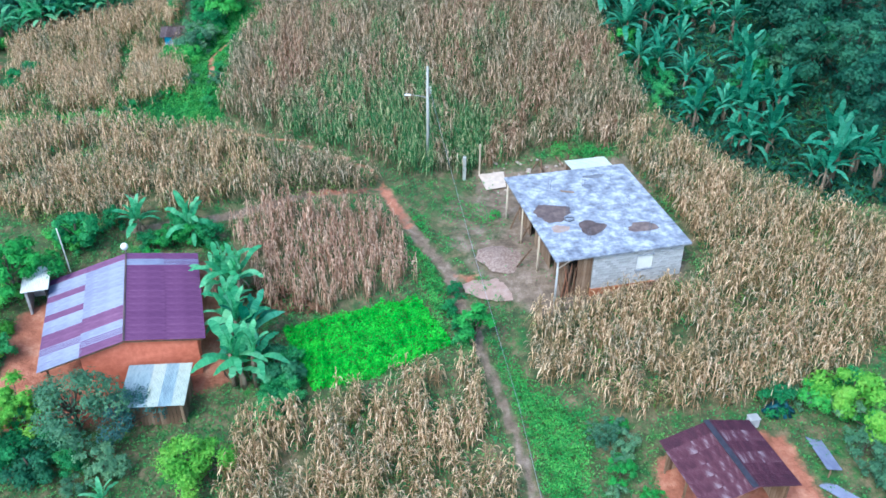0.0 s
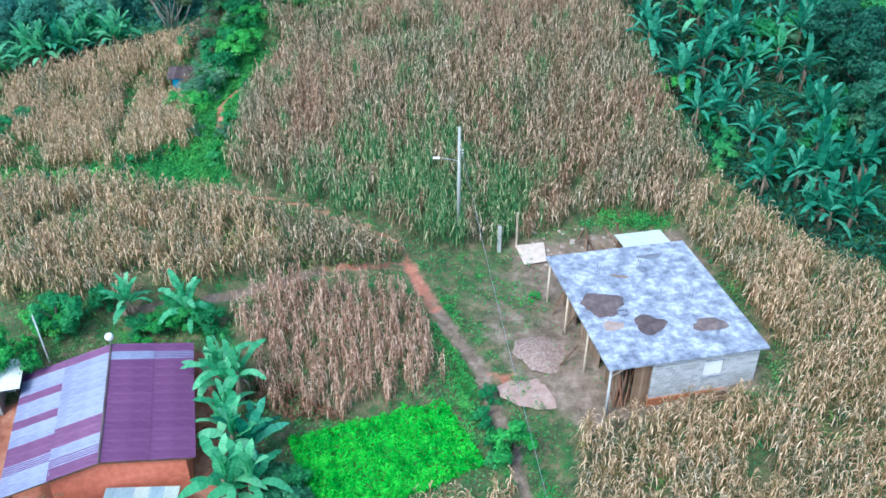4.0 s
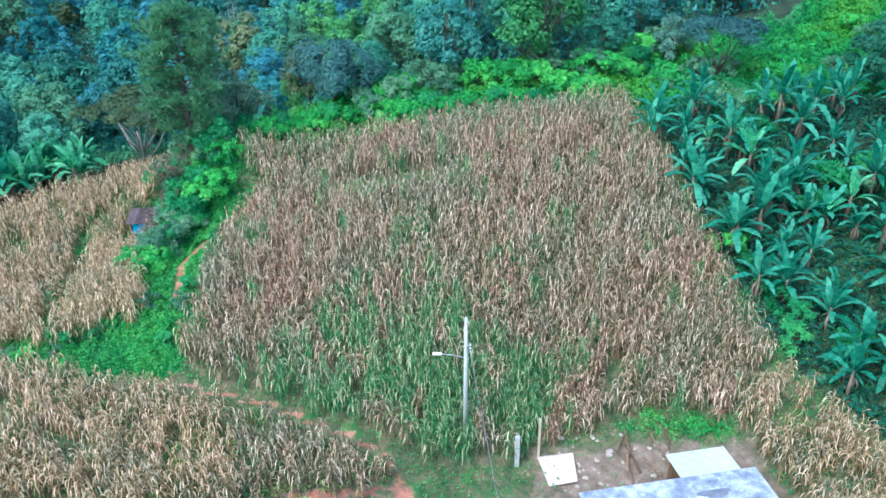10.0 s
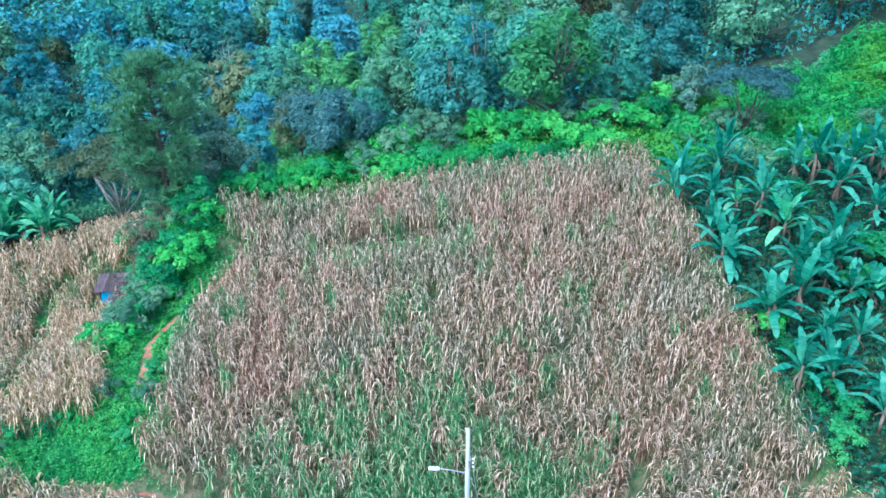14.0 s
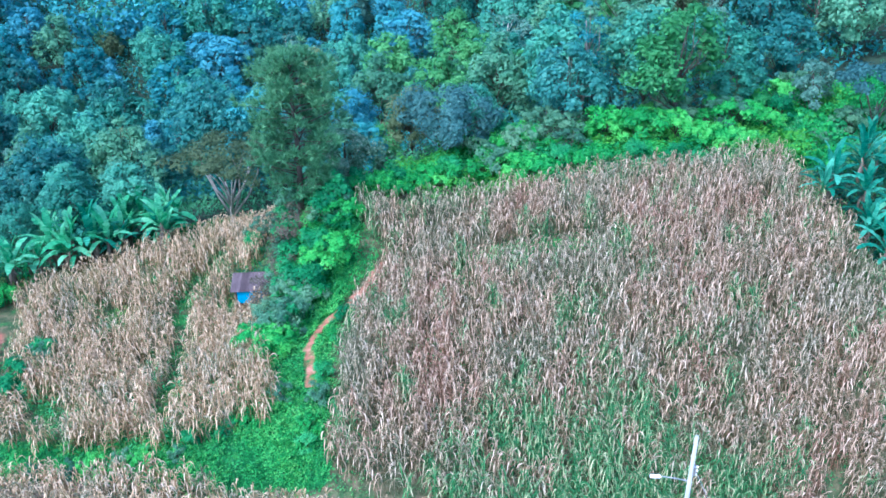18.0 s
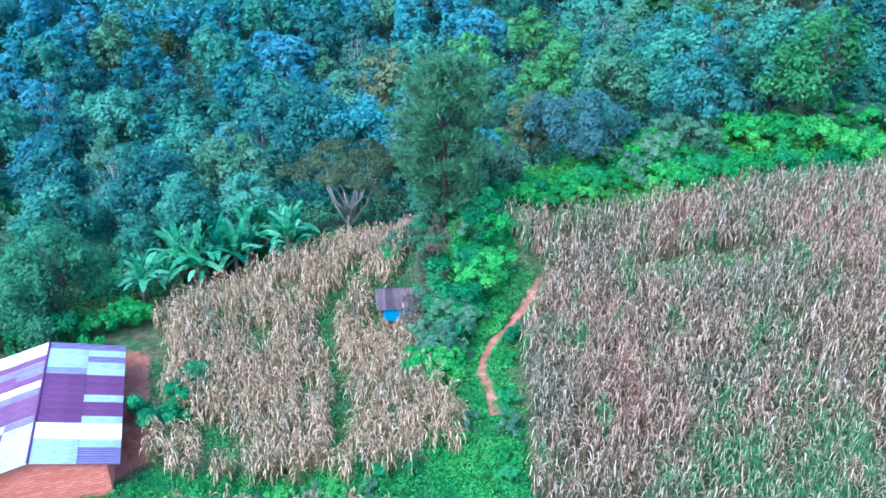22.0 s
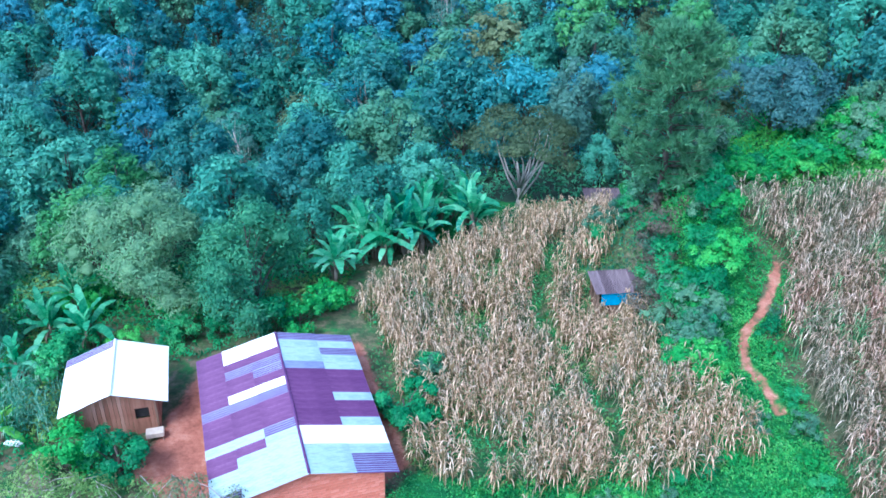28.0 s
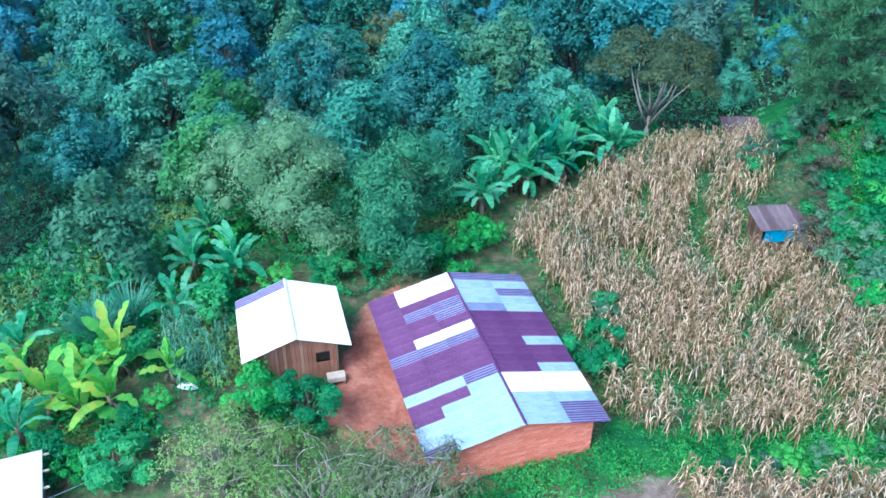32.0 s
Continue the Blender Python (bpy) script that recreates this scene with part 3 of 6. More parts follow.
def corn_plants(x, y, height, leaves=11, lean=.1, droop=1.0, long=1.0):
    """Vertices and quads of maize plants: a thin stalk, long arching leaves that hook over at the tip, a tassel; and each vertex's place along its leaf and its plant's age."""
    n = x.size
    z = ground(x, y) - .05
    h = height * rng.uniform(.78, 1.14, n)
    age = rng.uniform(0, 1, n)
    lx, ly = rng.normal(0, lean, n), rng.normal(0, lean, n)
    V, Q, T, A, k = [], [], [], [], 0

    def strip(p, side, half, along):
        """p: points (m, s, 3); side: unit vectors (m, 3); half: (m, s); along: s numbers."""
        nonlocal k
        m, s, _ = p.shape
        a, b = p - side[:, None] * half[..., None], p + side[:, None] * half[..., None]
        V.append(np.stack([a, b], 2).reshape(-1, 3))
        T.append(np.tile(np.repeat(along, 2), m))
        A.append(np.repeat(age, 2 * s))
        i = k + np.arange(m)[:, None] * 2 * s + np.arange(s - 1)[None] * 2
        Q.append(np.stack([i, i + 1, i + 3, i + 2], -1).reshape(-1, 4))
        k += m * 2 * s

    base, tip = np.stack([x, y, z], -1), np.stack([x + lx, y + ly, z + h], -1)
    for ang in (0, 1.57):
        side = np.stack([np.full(n, math.cos(ang)), np.full(n, math.sin(ang)), np.zeros(n)], -1)
        strip(np.stack([base, tip], 1), side, np.stack([np.full(n, .02), np.full(n, .01)], 1), (.25, .3))
    plane = rng.uniform(0, math.pi, n)
    for j in range(leaves):
        f = .2 + .78 * (j + rng.uniform(.1, .9, n)) / leaves
        az = plane + (j % 2) * math.pi + rng.normal(0, .6, n)
        ln = long * h * rng.uniform(.24, .34, n) * (.72 + .45 * np.sin(f * math.pi * .9))
        d = np.stack([np.cos(az), np.sin(az), np.zeros(n)], -1)
        side = np.stack([-np.sin(az), np.cos(az), rng.normal(0, .25, n)], -1)
        o = base + (tip - base) * f[:, None]
        rise, fall = rng.uniform(.9, 1.5, n) * (.3 + .75 * f), (rng.uniform(.0, .45, n) + .5 * (1 - f)) * droop
        reach = rng.uniform(.75, 1.1, n)
        pts = [o]
        for s in (.3, .58, .82, 1.0):
            q = o + d * (ln * reach * s * (1.25 - .38 * s))[:, None]
            q[:, 2] += (rise * s - (rise + fall) * s ** 2.7) * ln
            pts.append(q)
        w = rng.uniform(.02, .03, n)
        # lower leaves lose their pale tips: shade and weathering put into the colour
        low = .45 if j < leaves * .45 else 1
        strip(np.stack(pts, 1), side, np.stack([w * .8, w, w, w * .8, w * .25], 1), (0, .3 * low, .58 * low, .82 * low, low))
    for j in range(3):
        az = rng.uniform(0, 6.28, n)
        d = np.stack([np.cos(az) * .4, np.sin(az) * .4, np.full(n, 1.)], -1)
        side = np.stack([-np.sin(az), np.cos(az), np.zeros(n)], -1)
        strip(np.stack([tip, tip + d * (h * .12)[:, None]], 1), side, np.stack([np.full(n, .016), np.full(n, .007)], 1), (.5, .7))
    return np.concatenate(V), np.concatenate(Q), np.concatenate(T), np.concatenate(A)


def corn_mesh(name, x, y, height, material, **kw):
    v, q, tip, age = corn_plants(x, y, height, **kw)
    me = grid_mesh(name, v, q, material)
    for nm, a in (("tip", tip), ("plant", age)):
        me.attributes.new(nm, "FLOAT", "POINT").data.foreach_set("value", a.astype(np.float32))
    return me


def corn_field(name, poly, step, height, label, material, keep=None, mixed=-1.0, tight=.14, **kw):
    x, y = scatter(poly, step, turn=.2) if step else poly
    if keep is not None:
        ok = keep(x, y)
        x, y = x[ok], y[ok]
    x, y = (np.concatenate([a + rng.normal(0, tight, a.size) for _ in range(3)]) for a in (x, y))
    few = rng.uniform(0, 1, x.size) < .85
    x, y = x[few], y[few]
    other = rng.uniform(0, 1, x.size) + .6 * patchy(x, y, .3, 61) < mixed
    for sel, material_, label_ in ((~other, material, label), (other, CORN_OLIVE, "half green maize plants standing in the straw coloured field")):
        if sel.any():
            tagged(new(name, corn_mesh(name, x[sel], y[sel], height, material_, **kw)), label_, "corn field", kind="stuff")


def patchy(x, y, s=.12, seed=0.0):
    return np.array([noise.noise((a * s, b * s, seed)) for a, b in zip(x, y)])


GREEN_AT = (-2.0, 2.8)


def is_green(x, y):
    return (np.hypot((x - GREEN_AT[0]) / 8, (y - GREEN_AT[1]) / 5.5) + patchy(x, y, .35) * .9 + rng.normal(0, .35, x.size) < .86) | (rng.uniform(0, 1, x.size) < .05 + .1 * (patchy(x, y, .16, 17) > .1))


def is_gap(x, y):
    return ((np.hypot((x + 6) / 5.5, (y - 21.3) / .9) < 1) | (patchy(x, y, .3, 8) > .6))


# a weedy strip through the sparse field
WEST_GAP = [(-29.2, 28), (-30.9, 21.4), (-29.6, 17.1), (-28.1, 11.3), (-27.3, 7)]


def build_corn():
    rust = lambda x, y: patchy(x, y, .2, 12) + .5 * patchy(x, y, .6, 13) + rng.normal(0, .2, x.size)
    x, y = scatter(FIELDS["main"], .68, turn=.2)
    ok = ~is_gap(x, y)
    x, y = x[ok], y[ok]
    green, tone = is_green(x, y), rust(x, y)
    for sel, hgt, label, material in ((~green & (tone > -.2) & (tone <= .42), 2.15, "tall drying brown maize covering the slope above the house", CORN), (~green & (tone > .42), 2.1, "reddish dead maize standing among the rest", CORN_RED),
                                      (~green & (tone <= -.2), 2.15, "half dry olive grey maize among the brown", CORN_OLIVE), (green, 2.25, "patch of still green maize round the lamp post", CORN_GREEN)):
        corn_field("corn_field", (x[sel], y[sel]), 0, hgt, label, material)
    thin = lambda x, y: patchy(x, y, .35, 3) + .4 * patchy(x, y, .9, 14) < .26
    corn_field("corn_field", FIELDS["terrace"], .7, 2.0, "drying maize with green weeds on the terrace beside the path", CORN_GOLD, lambda x, y: thin(x, y) & (x < -12), mixed=.25)
    corn_field("corn_field", FIELDS["terrace"], .66, 1.9, "brown and half green maize at the terrace's narrow end", CORN, lambda x, y: thin(x, y) & (x >= -12), mixed=.5)
    corn_field("corn_field", FIELDS["dry"], .72, 2.1, "small plot of dead pinkish brown maize", CORN_PINK, leaves=9, droop=2.4, long=.66, tight=.09)
    corn_field("corn_field", FIELDS["lower"], .72, 2.0, "sparse dry maize with weeds below the bean plot", CORN_GOLD, lambda x, y: patchy(x, y, .4, 5) + .4 * patchy(x, y, .9, 15) < .16, mixed=.16)
    corn_field("corn_field", FIELDS["right"], .7, 2.0, "dry maize wrapped round the concrete house", CORN_GOLD, lambda x, y: patchy(x, y, .35, 6) + .4 * patchy(x, y, .9, 16) < .34, mixed=.2)
    corn_field("corn_field", FIELDS["west"], .7, 2.0, "sparse dry maize beside the orange adobe house", CORN_GOLD, lambda x, y: (patchy(x, y, .28, 9) + .5 * patchy(x, y, .8, 19) < .32) & (to_line(WEST_GAP, x, y) > .6) & ~((x > -27.9) & (x < -23.8) & (y > 21.4) & (y < 24.8)), mixed=.16)


build_corn()


def leaf_cards(c, size, out=None, wild=.45):
    """Small three-cornered leaves at the points c, of the given sizes; out: the way that the leaf faces tend to look."""
    n = len(c)
    nr = rng.normal(0, 1, (n, 3))
    nr /= np.linalg.norm(nr, axis=1)[:, None]
    nr = nr * wild + (np.array((0, 0, .7)) if out is None else out * .7 + np.array((0, 0, .3)))
    nr /= np.linalg.norm(nr, axis=1)[:, None]
    d = np.cross(nr, rng.normal(0, 1, (n, 3)))
    d /= np.linalg.norm(d, axis=1)[:, None]
    e = np.cross(nr, d)
    s = (size * rng.uniform(.6, 1.3, n))[:, None]
    v = np.stack([c - d * s * .45 + e * s * .3, c + d * s * .6, c - d * s * .45 - e * s * .3], 1).reshape(-1, 3)
    q = np.arange(3 * n).reshape(-1, 3)
    return v, q


def ground_cover(name, x, y, size, height, material, label, category, lump=1.1):
    """Leaves over the ground, gathered in mounds about as wide as 1 / lump metres."""
    mound = np.clip(.5 + 1.1 * patchy(x, y, lump, 51) + .6 * patchy(x, y, lump * 2.3, 52), .08, 1.3)
    z = ground(x, y) + rng.uniform(0, 1, x.size) ** .5 * height * mound + .02
    e = .25
    sx = (patchy(x + e, y, lump, 51) - patchy(x - e, y, lump, 51)) * height * 1.1 / (2 * e)
    sy = (patchy(x, y + e, lump, 51) - patchy(x, y - e, lump, 51)) * height * 1.1 / (2 * e)
    v, q = leaf_cards(np.stack([x, y, z], -1), size, np.stack([-sx, -sy, np.full(x.size, .7)], -1), .6)
    tagged(new(name, grid_mesh(name, v, q, material)), label, category, kind="stuff")


def sprinkle(poly, per_m2):
    p = np.array(poly)
    lo, hi = p.min(0), p.max(0)
    n = int((hi - lo).prod() * per_m2)
    x, y = rng.uniform(lo[0], hi[0], n), rng.uniform(lo[1], hi[1], n)
    ok = inside(poly, x, y)
    return x[ok], y[ok]


def build_cover():
    x, y = sprinkle(BEANS, 560)
    ground_cover("bean_plot", x, y, .14, .55, BEAN, "bright green bean plants filling a small plot", "bean plants", 1.5)
    x, y = sprinkle([(-13, -14.6), (-9.5, -16.4), (-6, -16.6), (-7, -15.6), (-11.5, -13.2)], 40)
    ground_cover("fallen_stalks", x, y, .4, .3, CORN_RED, "heaps of fallen dry maize stalks", "maize stalks")
    # weeds between the crops and along the path
    x, y = sprinkle([(-45, -38), (32, -38), (38, 10), (22, 36), (-22, 36), (-45, 12)], 44)
    bare = np.zeros(x.size)
    for p, w in zip(PATHS, (.75, .6, .4, .8, .5, .45)):
        bare = np.maximum(bare, to_line(p, x, y) < w)
    for k, p in enumerate(YARDS):
        bare = np.maximum(bare, (to_edge(p, x, y) > 0) * (1 if k != 4 else rng.uniform(0, 1, x.size) < .93))
    bare = np.maximum(bare, inside([(.2, -6), (1.6, -3), (4.5, -1.5), (7, -6), (5, -13), (2.6, -13)], x, y) & (rng.uniform(0, 1, x.size) < .8))
    field = np.zeros(x.size, bool)
    for nm, p in FIELDS.items():
        field |= inside(p, x, y)
    thick = patchy(x, y, .22, 4) + rng.normal(0, .12, x.size)
    ok = (bare < .5) & (thick > np.where(inside(FIELDS["west"], x, y), -.12, np.where(field, .0, -.3))) & ~inside(BEANS, x, y)
    ground_cover("weeds", x[ok], y[ok], .16, .5, WEED, "low green weeds between the crops", "weeds")
    for nm, share in (("terrace", -.02), ("west", -.05), ("right", .08), ("lower", .1)):
        x, y = sprinkle(FIELDS[nm], 46)
        r = patchy(x, y, .3, 71) + .5 * patchy(x, y, .9, 72) + rng.normal(0, .08, x.size)
        for sel, m, label in ((r > share + .1, "yellow", "yellow-green weeds standing among the maize"), ((r > share - .1) & (r <= share + .12), "leafy", "green weeds standing among the maize")):
            ground_cover("weeds", x[sel], y[sel], .17, 1.15, LEAF[m], label, "weeds")
    lane = [[(-17.2, 2.6), (-17.3, 3.6), (-18.9, 14), (-18.4, 25.8), (-20.6, 27), (-22.8, 17), (-20.8, 12), (-23.5, 6.4), (-36, 5.4), (-36, 3.6)], [(-1.7, -6.4), (-.4, -6.4), (1.3, -14.5), (1.3, -19), (.1, -14.8)], [(4.4, -19), (6.4, -23.5), (9.5, -26), (8.5, -36), (7, -36), (6.4, -28)],
            [(-18.9, 14), (-17, 16), (-16.6, 18.6), (-15.8, 21.2), (-16.5, 23), (-18.3, 23.9), (-18.2, 26), (-20, 26)], [(-45.5, 1.2), (-44, 2.4), (-38.3, 4.8), (-37, 4.8), (-36.4, 3.4), (-40, 1.4), (-44, .2)], [(10.5, 3), (15, 1.2), (15, .2), (10.5, 1.2)], [(-11, 20.7), (-1, 20.5), (-.8, 21.8), (-11, 22.2)]]
    gx, gy = sprinkle([(2.6, -12.5), (4.2, -10), (6.3, -6), (5, -1.5), (1.5, -2.5), (.6, -7)], 90)
    ok = (patchy(gx, gy, .45, 43) + rng.normal(0, .12, gx.size) > .1) & (to_line(PATHS[0], gx, gy) > .6)
    ground_cover("grass", gx[ok], gy[ok], .14, .15, GRASS, "thin patches of short grass in the yard", "grass")
    X, Y = zip(*[sprinkle(p, 420) for p in lane])
    x, y = np.concatenate(X), np.concatenate(Y)
    dx, dy = rng.normal(0, .35, x.size), rng.normal(0, .35, x.size)
    ok = (patchy(x, y, .55, 41) + rng.normal(0, .2, x.size) > -.22) & (to_line(PATHS[4], x + dx, y + dy) > .34 + .25 * patchy(x, y, .7, 81)) & (to_line(PATHS[0], x + dx, y + dy) > .6) & (to_line(PATHS[5], x + dx, y + dy) > .35)
    ground_cover("grass", (x + dx)[ok], (y + dy)[ok], .14, .55, GRASS, "lush bright green grass along the lanes", "grass")


build_cover()


def build_undergrowth():
    x, y = sprinkle([(-125, 8), (-58, 8), (-58, 24), (-44, 24), (-30, 34), (0, 40), (60, 70), (60, 140), (-125, 140)], 8)
    ok = in_wood(x, y, -1)
    for m in ("dark", "teal", "rich"):
        r = patchy(x, y, .15, 20) + rng.normal(0, .25, x.size)
        sel = ok & (y > 46) & (rng.uniform(0, 1, x.size) < .4) & (r > -.35)
        ground_cover("undergrowth", x[sel], y[sel], .55, 2.6, LEAF[m], "shrubs and saplings filling the forest floor", "undergrowth")
    x, y = sprinkle([(-105, 8), (-58, 8), (-58, 24), (-44, 24), (-30, 34), (0, 40), (10, 46), (-105, 46)], 15)
    sel = in_wood(x, y, -1)
    ground_cover("undergrowth", x[sel], y[sel], .32, 1.8, LEAF["rich"], "shrubs and saplings at the forest's edge", "undergrowth")
    x, y = sprinkle([(-28, 24.6), (-24, 23), (-22.4, 33), (-27, 34.5), (-30, 36.5), (-33, 36)], 60)
    ground_cover("undergrowth", x, y, .18, .7, LEAF["rich"], "dark weeds behind the tarpaulin shed", "undergrowth")
    x, y = sprinkle([(-80, 0), (-58, 5), (-54, 14), (-46, 17), (-43, 25), (-50, 34), (-74, 34)], 55)
    r = patchy(x, y, .2, 75) + rng.normal(0, .1, x.size)
    for sel, m in ((r > .12, "yellow"), ((r <= .16) & (r > -.08), "light"), ((r <= -.02) & (r > -.35), "leafy")):
        ground_cover("undergrowth", x[sel], y[sel], .24, 1.1, LEAF[m], "leafy green growth round the hut and the banana plants", "undergrowth")
    x, y = sprinkle([(-19, 27.5), (12, 31.5), (15, 30), (28, 33), (44, 34), (70, 50), (62, 68), (24, 52), (6, 41), (-14, 43), (-18, 40)], 80)
    ok = ~in_wood(x, y, 0)
    r = patchy(x, y, .12, 30) + rng.normal(0, .07, x.size)
    for sel, m, hgt in ((ok & (r > .12), "lime", .9), (ok & (r > -.12) & (r <= .2), "light", 1.1), (ok & (r <= -.08) & (r > -.35), "leafy", .9), (ok & (r <= -.25), "olive", .6)):
        ground_cover("slope_scrub", x[sel], y[sel], .26, hgt * 1.6, LEAF[m], "bright green scrub and tall grass on the slope", "scrub", .5)
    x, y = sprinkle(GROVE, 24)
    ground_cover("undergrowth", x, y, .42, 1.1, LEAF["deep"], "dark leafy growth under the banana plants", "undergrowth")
    bank = [(-23.6, 14), (-21.6, 11), (-20.9, 14), (-20.4, 20), (-20.6, 26), (-22.8, 27), (-23, 21)]
    x, y = sprinkle(bank, 130)
    ground_cover("undergrowth", x, y, .17, 1.2, LEAF["light"], "bright green growth on the bank beside the lane", "undergrowth")


build_undergrowth()

# ---- trees ----


def limb(g, a, b, r0, r1, bend, rnd, n=6, seg=4):
    a, b = Vector(a), Vector(b)
    pts, rad = [], []
    off = Vector((rnd.uniform(-1, 1), rnd.uniform(-1, 1), rnd.uniform(-.3, .3))) * bend * (b - a).length
    for i in range(seg + 1):
        t = i / seg
        pts.append(a.lerp(b, t) + off * math.sin(t * math.pi))
        rad.append(r0 + (r1 - r0) * t)
    g.tube(pts, rad, n)
    return pts


OCTA = np.array([(1, 0, 0), (-1, 0, 0), (0, 1, 0), (0, -1, 0), (0, 0, .8), (0, 0, -.8)])
OCTA_F = np.array([(0, 2, 4), (2, 1, 4), (1, 3, 4), (3, 0, 4), (2, 0, 5), (1, 2, 5), (3, 1, 5), (0, 3, 5)])


def make_tree(name, seed, height, spread, leaf, lobes=14, leaves=1500, size=.34, bare=.35, label="", shape="round", trunk_r=.16, category="tree", bark=None, twiggy=False, sparse=False):
    """A tree at the origin: a trunk with limbs, and a crown of leaves gathered in uneven clumps."""
    rnd = random.Random(seed)
    g = Geo()
    top = Vector((rnd.uniform(-.3, .3), rnd.uniform(-.3, .3), height * (.5 if shape == "flat" else .8)))
    stem = limb(g, (0, 0, -.4), top, trunk_r, trunk_r * .25, .06, rnd, 8)
    centres = []
    heads = [Vector((0, 0, 0))] + [Vector((math.cos(a), math.sin(a), 0)) * spread * rnd.uniform(.35, .6) - Vector((0, 0, height * rnd.uniform(.02, .2))) for a in (rnd.uniform(0, 2), rnd.uniform(2, 4), rnd.uniform(4, 6.2))]
    for i in range(lobes):
        a = i * 2.4 + rnd.uniform(-.4, .4)
        if shape == "flat":
            f = rnd.uniform(.8, .94)
            r = spread * math.sqrt((i + .5) / lobes) * rnd.uniform(.8, 1.1)
            f -= .1 * (r / spread) ** 2
        elif shape == "shrub":
            f = rnd.uniform(.2, .9)
            r = spread * rnd.uniform(.2, 1) * math.sqrt(max(.1, 1 - (f - .35) ** 2))
        else:
            u = 1 - 1.5 * (i + .5) / lobes
            f = (1 + bare) / 2 + (1 - bare) / 2 * u * .74 * rnd.uniform(.8, 1.1)
            r = spread * .5 * math.sqrt(max(.05, 1 - u * u)) * rnd.uniform(.6, 1.2)
        c = Vector((math.cos(a) * r, math.sin(a) * r, height * f))
        if shape == "round":
            c += heads[i % 4]
        centres.append((c, spread * rnd.uniform(.2, .42) * (.8 if shape == "flat" else 1)))
        k = min(3, max(1, int(4 * f * .8)))
        if shape == "flat" and i % 4 and not twiggy:
            continue
        end = c * 1.12 if twiggy else c
        limb(g, stem[min(k, 1 + i % 3) if shape == "flat" else k], end, trunk_r * (.32 if twiggy else .55 if shape == "flat" else .4), trunk_r * .1, .4 if twiggy else .12, rnd, 4 if leaves > 4000 else 3, 5 if twiggy else 3 if leaves > 4000 else 2)
    local = np.random.default_rng(seed)
    pts, per, outs = [], leaves // lobes, []
    heart = Vector((0, 0, height * (.45 + bare * .35)))
    for c, r in centres:
        away = np.array((c - heart).normalized()) * .55 + np.array((0, 0, .3))
        d = local.normal(0, 1, (per, 3))
        d /= np.linalg.norm(d, axis=1)[:, None]
        d += away
        d /= np.linalg.norm(d, axis=1)[:, None] + 1e-6
        lump = 1 + .22 * np.sin(d[:, :1] * 6 + seed) * np.cos(d[:, 1:2] * 7 + c.x) + .12 * np.sin(d[:, 2:] * 11 + c.y)
        rad = r * local.uniform(.2, 1.0, per) ** .3
        outs.append(d)
        pts.append(np.array(c) + d * rad[:, None] * lump * np.array([1, 1, .5 if shape == "flat" else .8]))
    v, q = leaf_cards(np.concatenate(pts), size, np.concatenate(outs))
    if shape != "flat" and not sparse:
        # the dense inner twigs and leaves of each clump
        core = [np.array(c) + OCTA @ np.array(Matrix.Rotation(k * 1.7, 3, "Z")) * r * .5 for k, (c, r) in enumerate(centres)]
        q = np.concatenate([q, (OCTA_F[None] + (np.arange(len(core)) * 6)[:, None, None]).reshape(-1, 3) + len(v)])
        v = np.concatenate([v, *core])
    root = thing(name, label, category, Matrix())
    part("trunk", g, bark or BARK, root, smooth=True)
    part("crown", grid_mesh("crown", v, q, LEAF[leaf]), None, root)
    return root


def drop_tree(proto, x, y, s=1.0, rz=0.0, sink=.1, label=""):
    ob = copy_thing(proto, pose(x, y, gz(x, y) - sink, 0, 0, rz))
    ob.scale = (s, s, s * (.92 + .16 * ((x * 7.3 + y * 3.1) % 1)))
    if label:
        tagged(ob, label)
    return ob


def discard(*obs):
    for o in obs:
        for c in (*o.children_recursive, o):
            bpy.data.objects.remove(c)


KINDS = [("mid", "broad-leaved forest tree with a green crown"), ("dark", "dark green broad-leaved forest tree"), ("teal", "haze-tinted blue-green forest tree with a dense crown"), ("fresh", "fresh green young forest tree"),
         ("sage", "olive green forest tree with an open crown"), ("grey", "pale grey-green forest tree"), ("umber", "brownish olive sparse forest tree"), ("haze", "forest tree with leaves tinted blue for distance haze")]
# WEIGHT_FAR favours the two leaf colours that carry painted haze
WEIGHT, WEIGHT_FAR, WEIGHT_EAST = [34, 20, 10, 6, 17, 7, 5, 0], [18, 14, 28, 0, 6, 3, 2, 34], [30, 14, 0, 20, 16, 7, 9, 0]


KEEP_CLEAR = [(-23, 26.6), (-13, 37), (-20.2, 32.1), (-32.3, 37.2), (-33, 33.5), (-48.6, 19.8), (-56.4, 21.6), (-25.3, 34.6)]

BARE_TREES = [(-50, 89), (-49, 75), (-40, 101), (-82, 86), (-59, 53), (-1, 47), (-7, 69)]


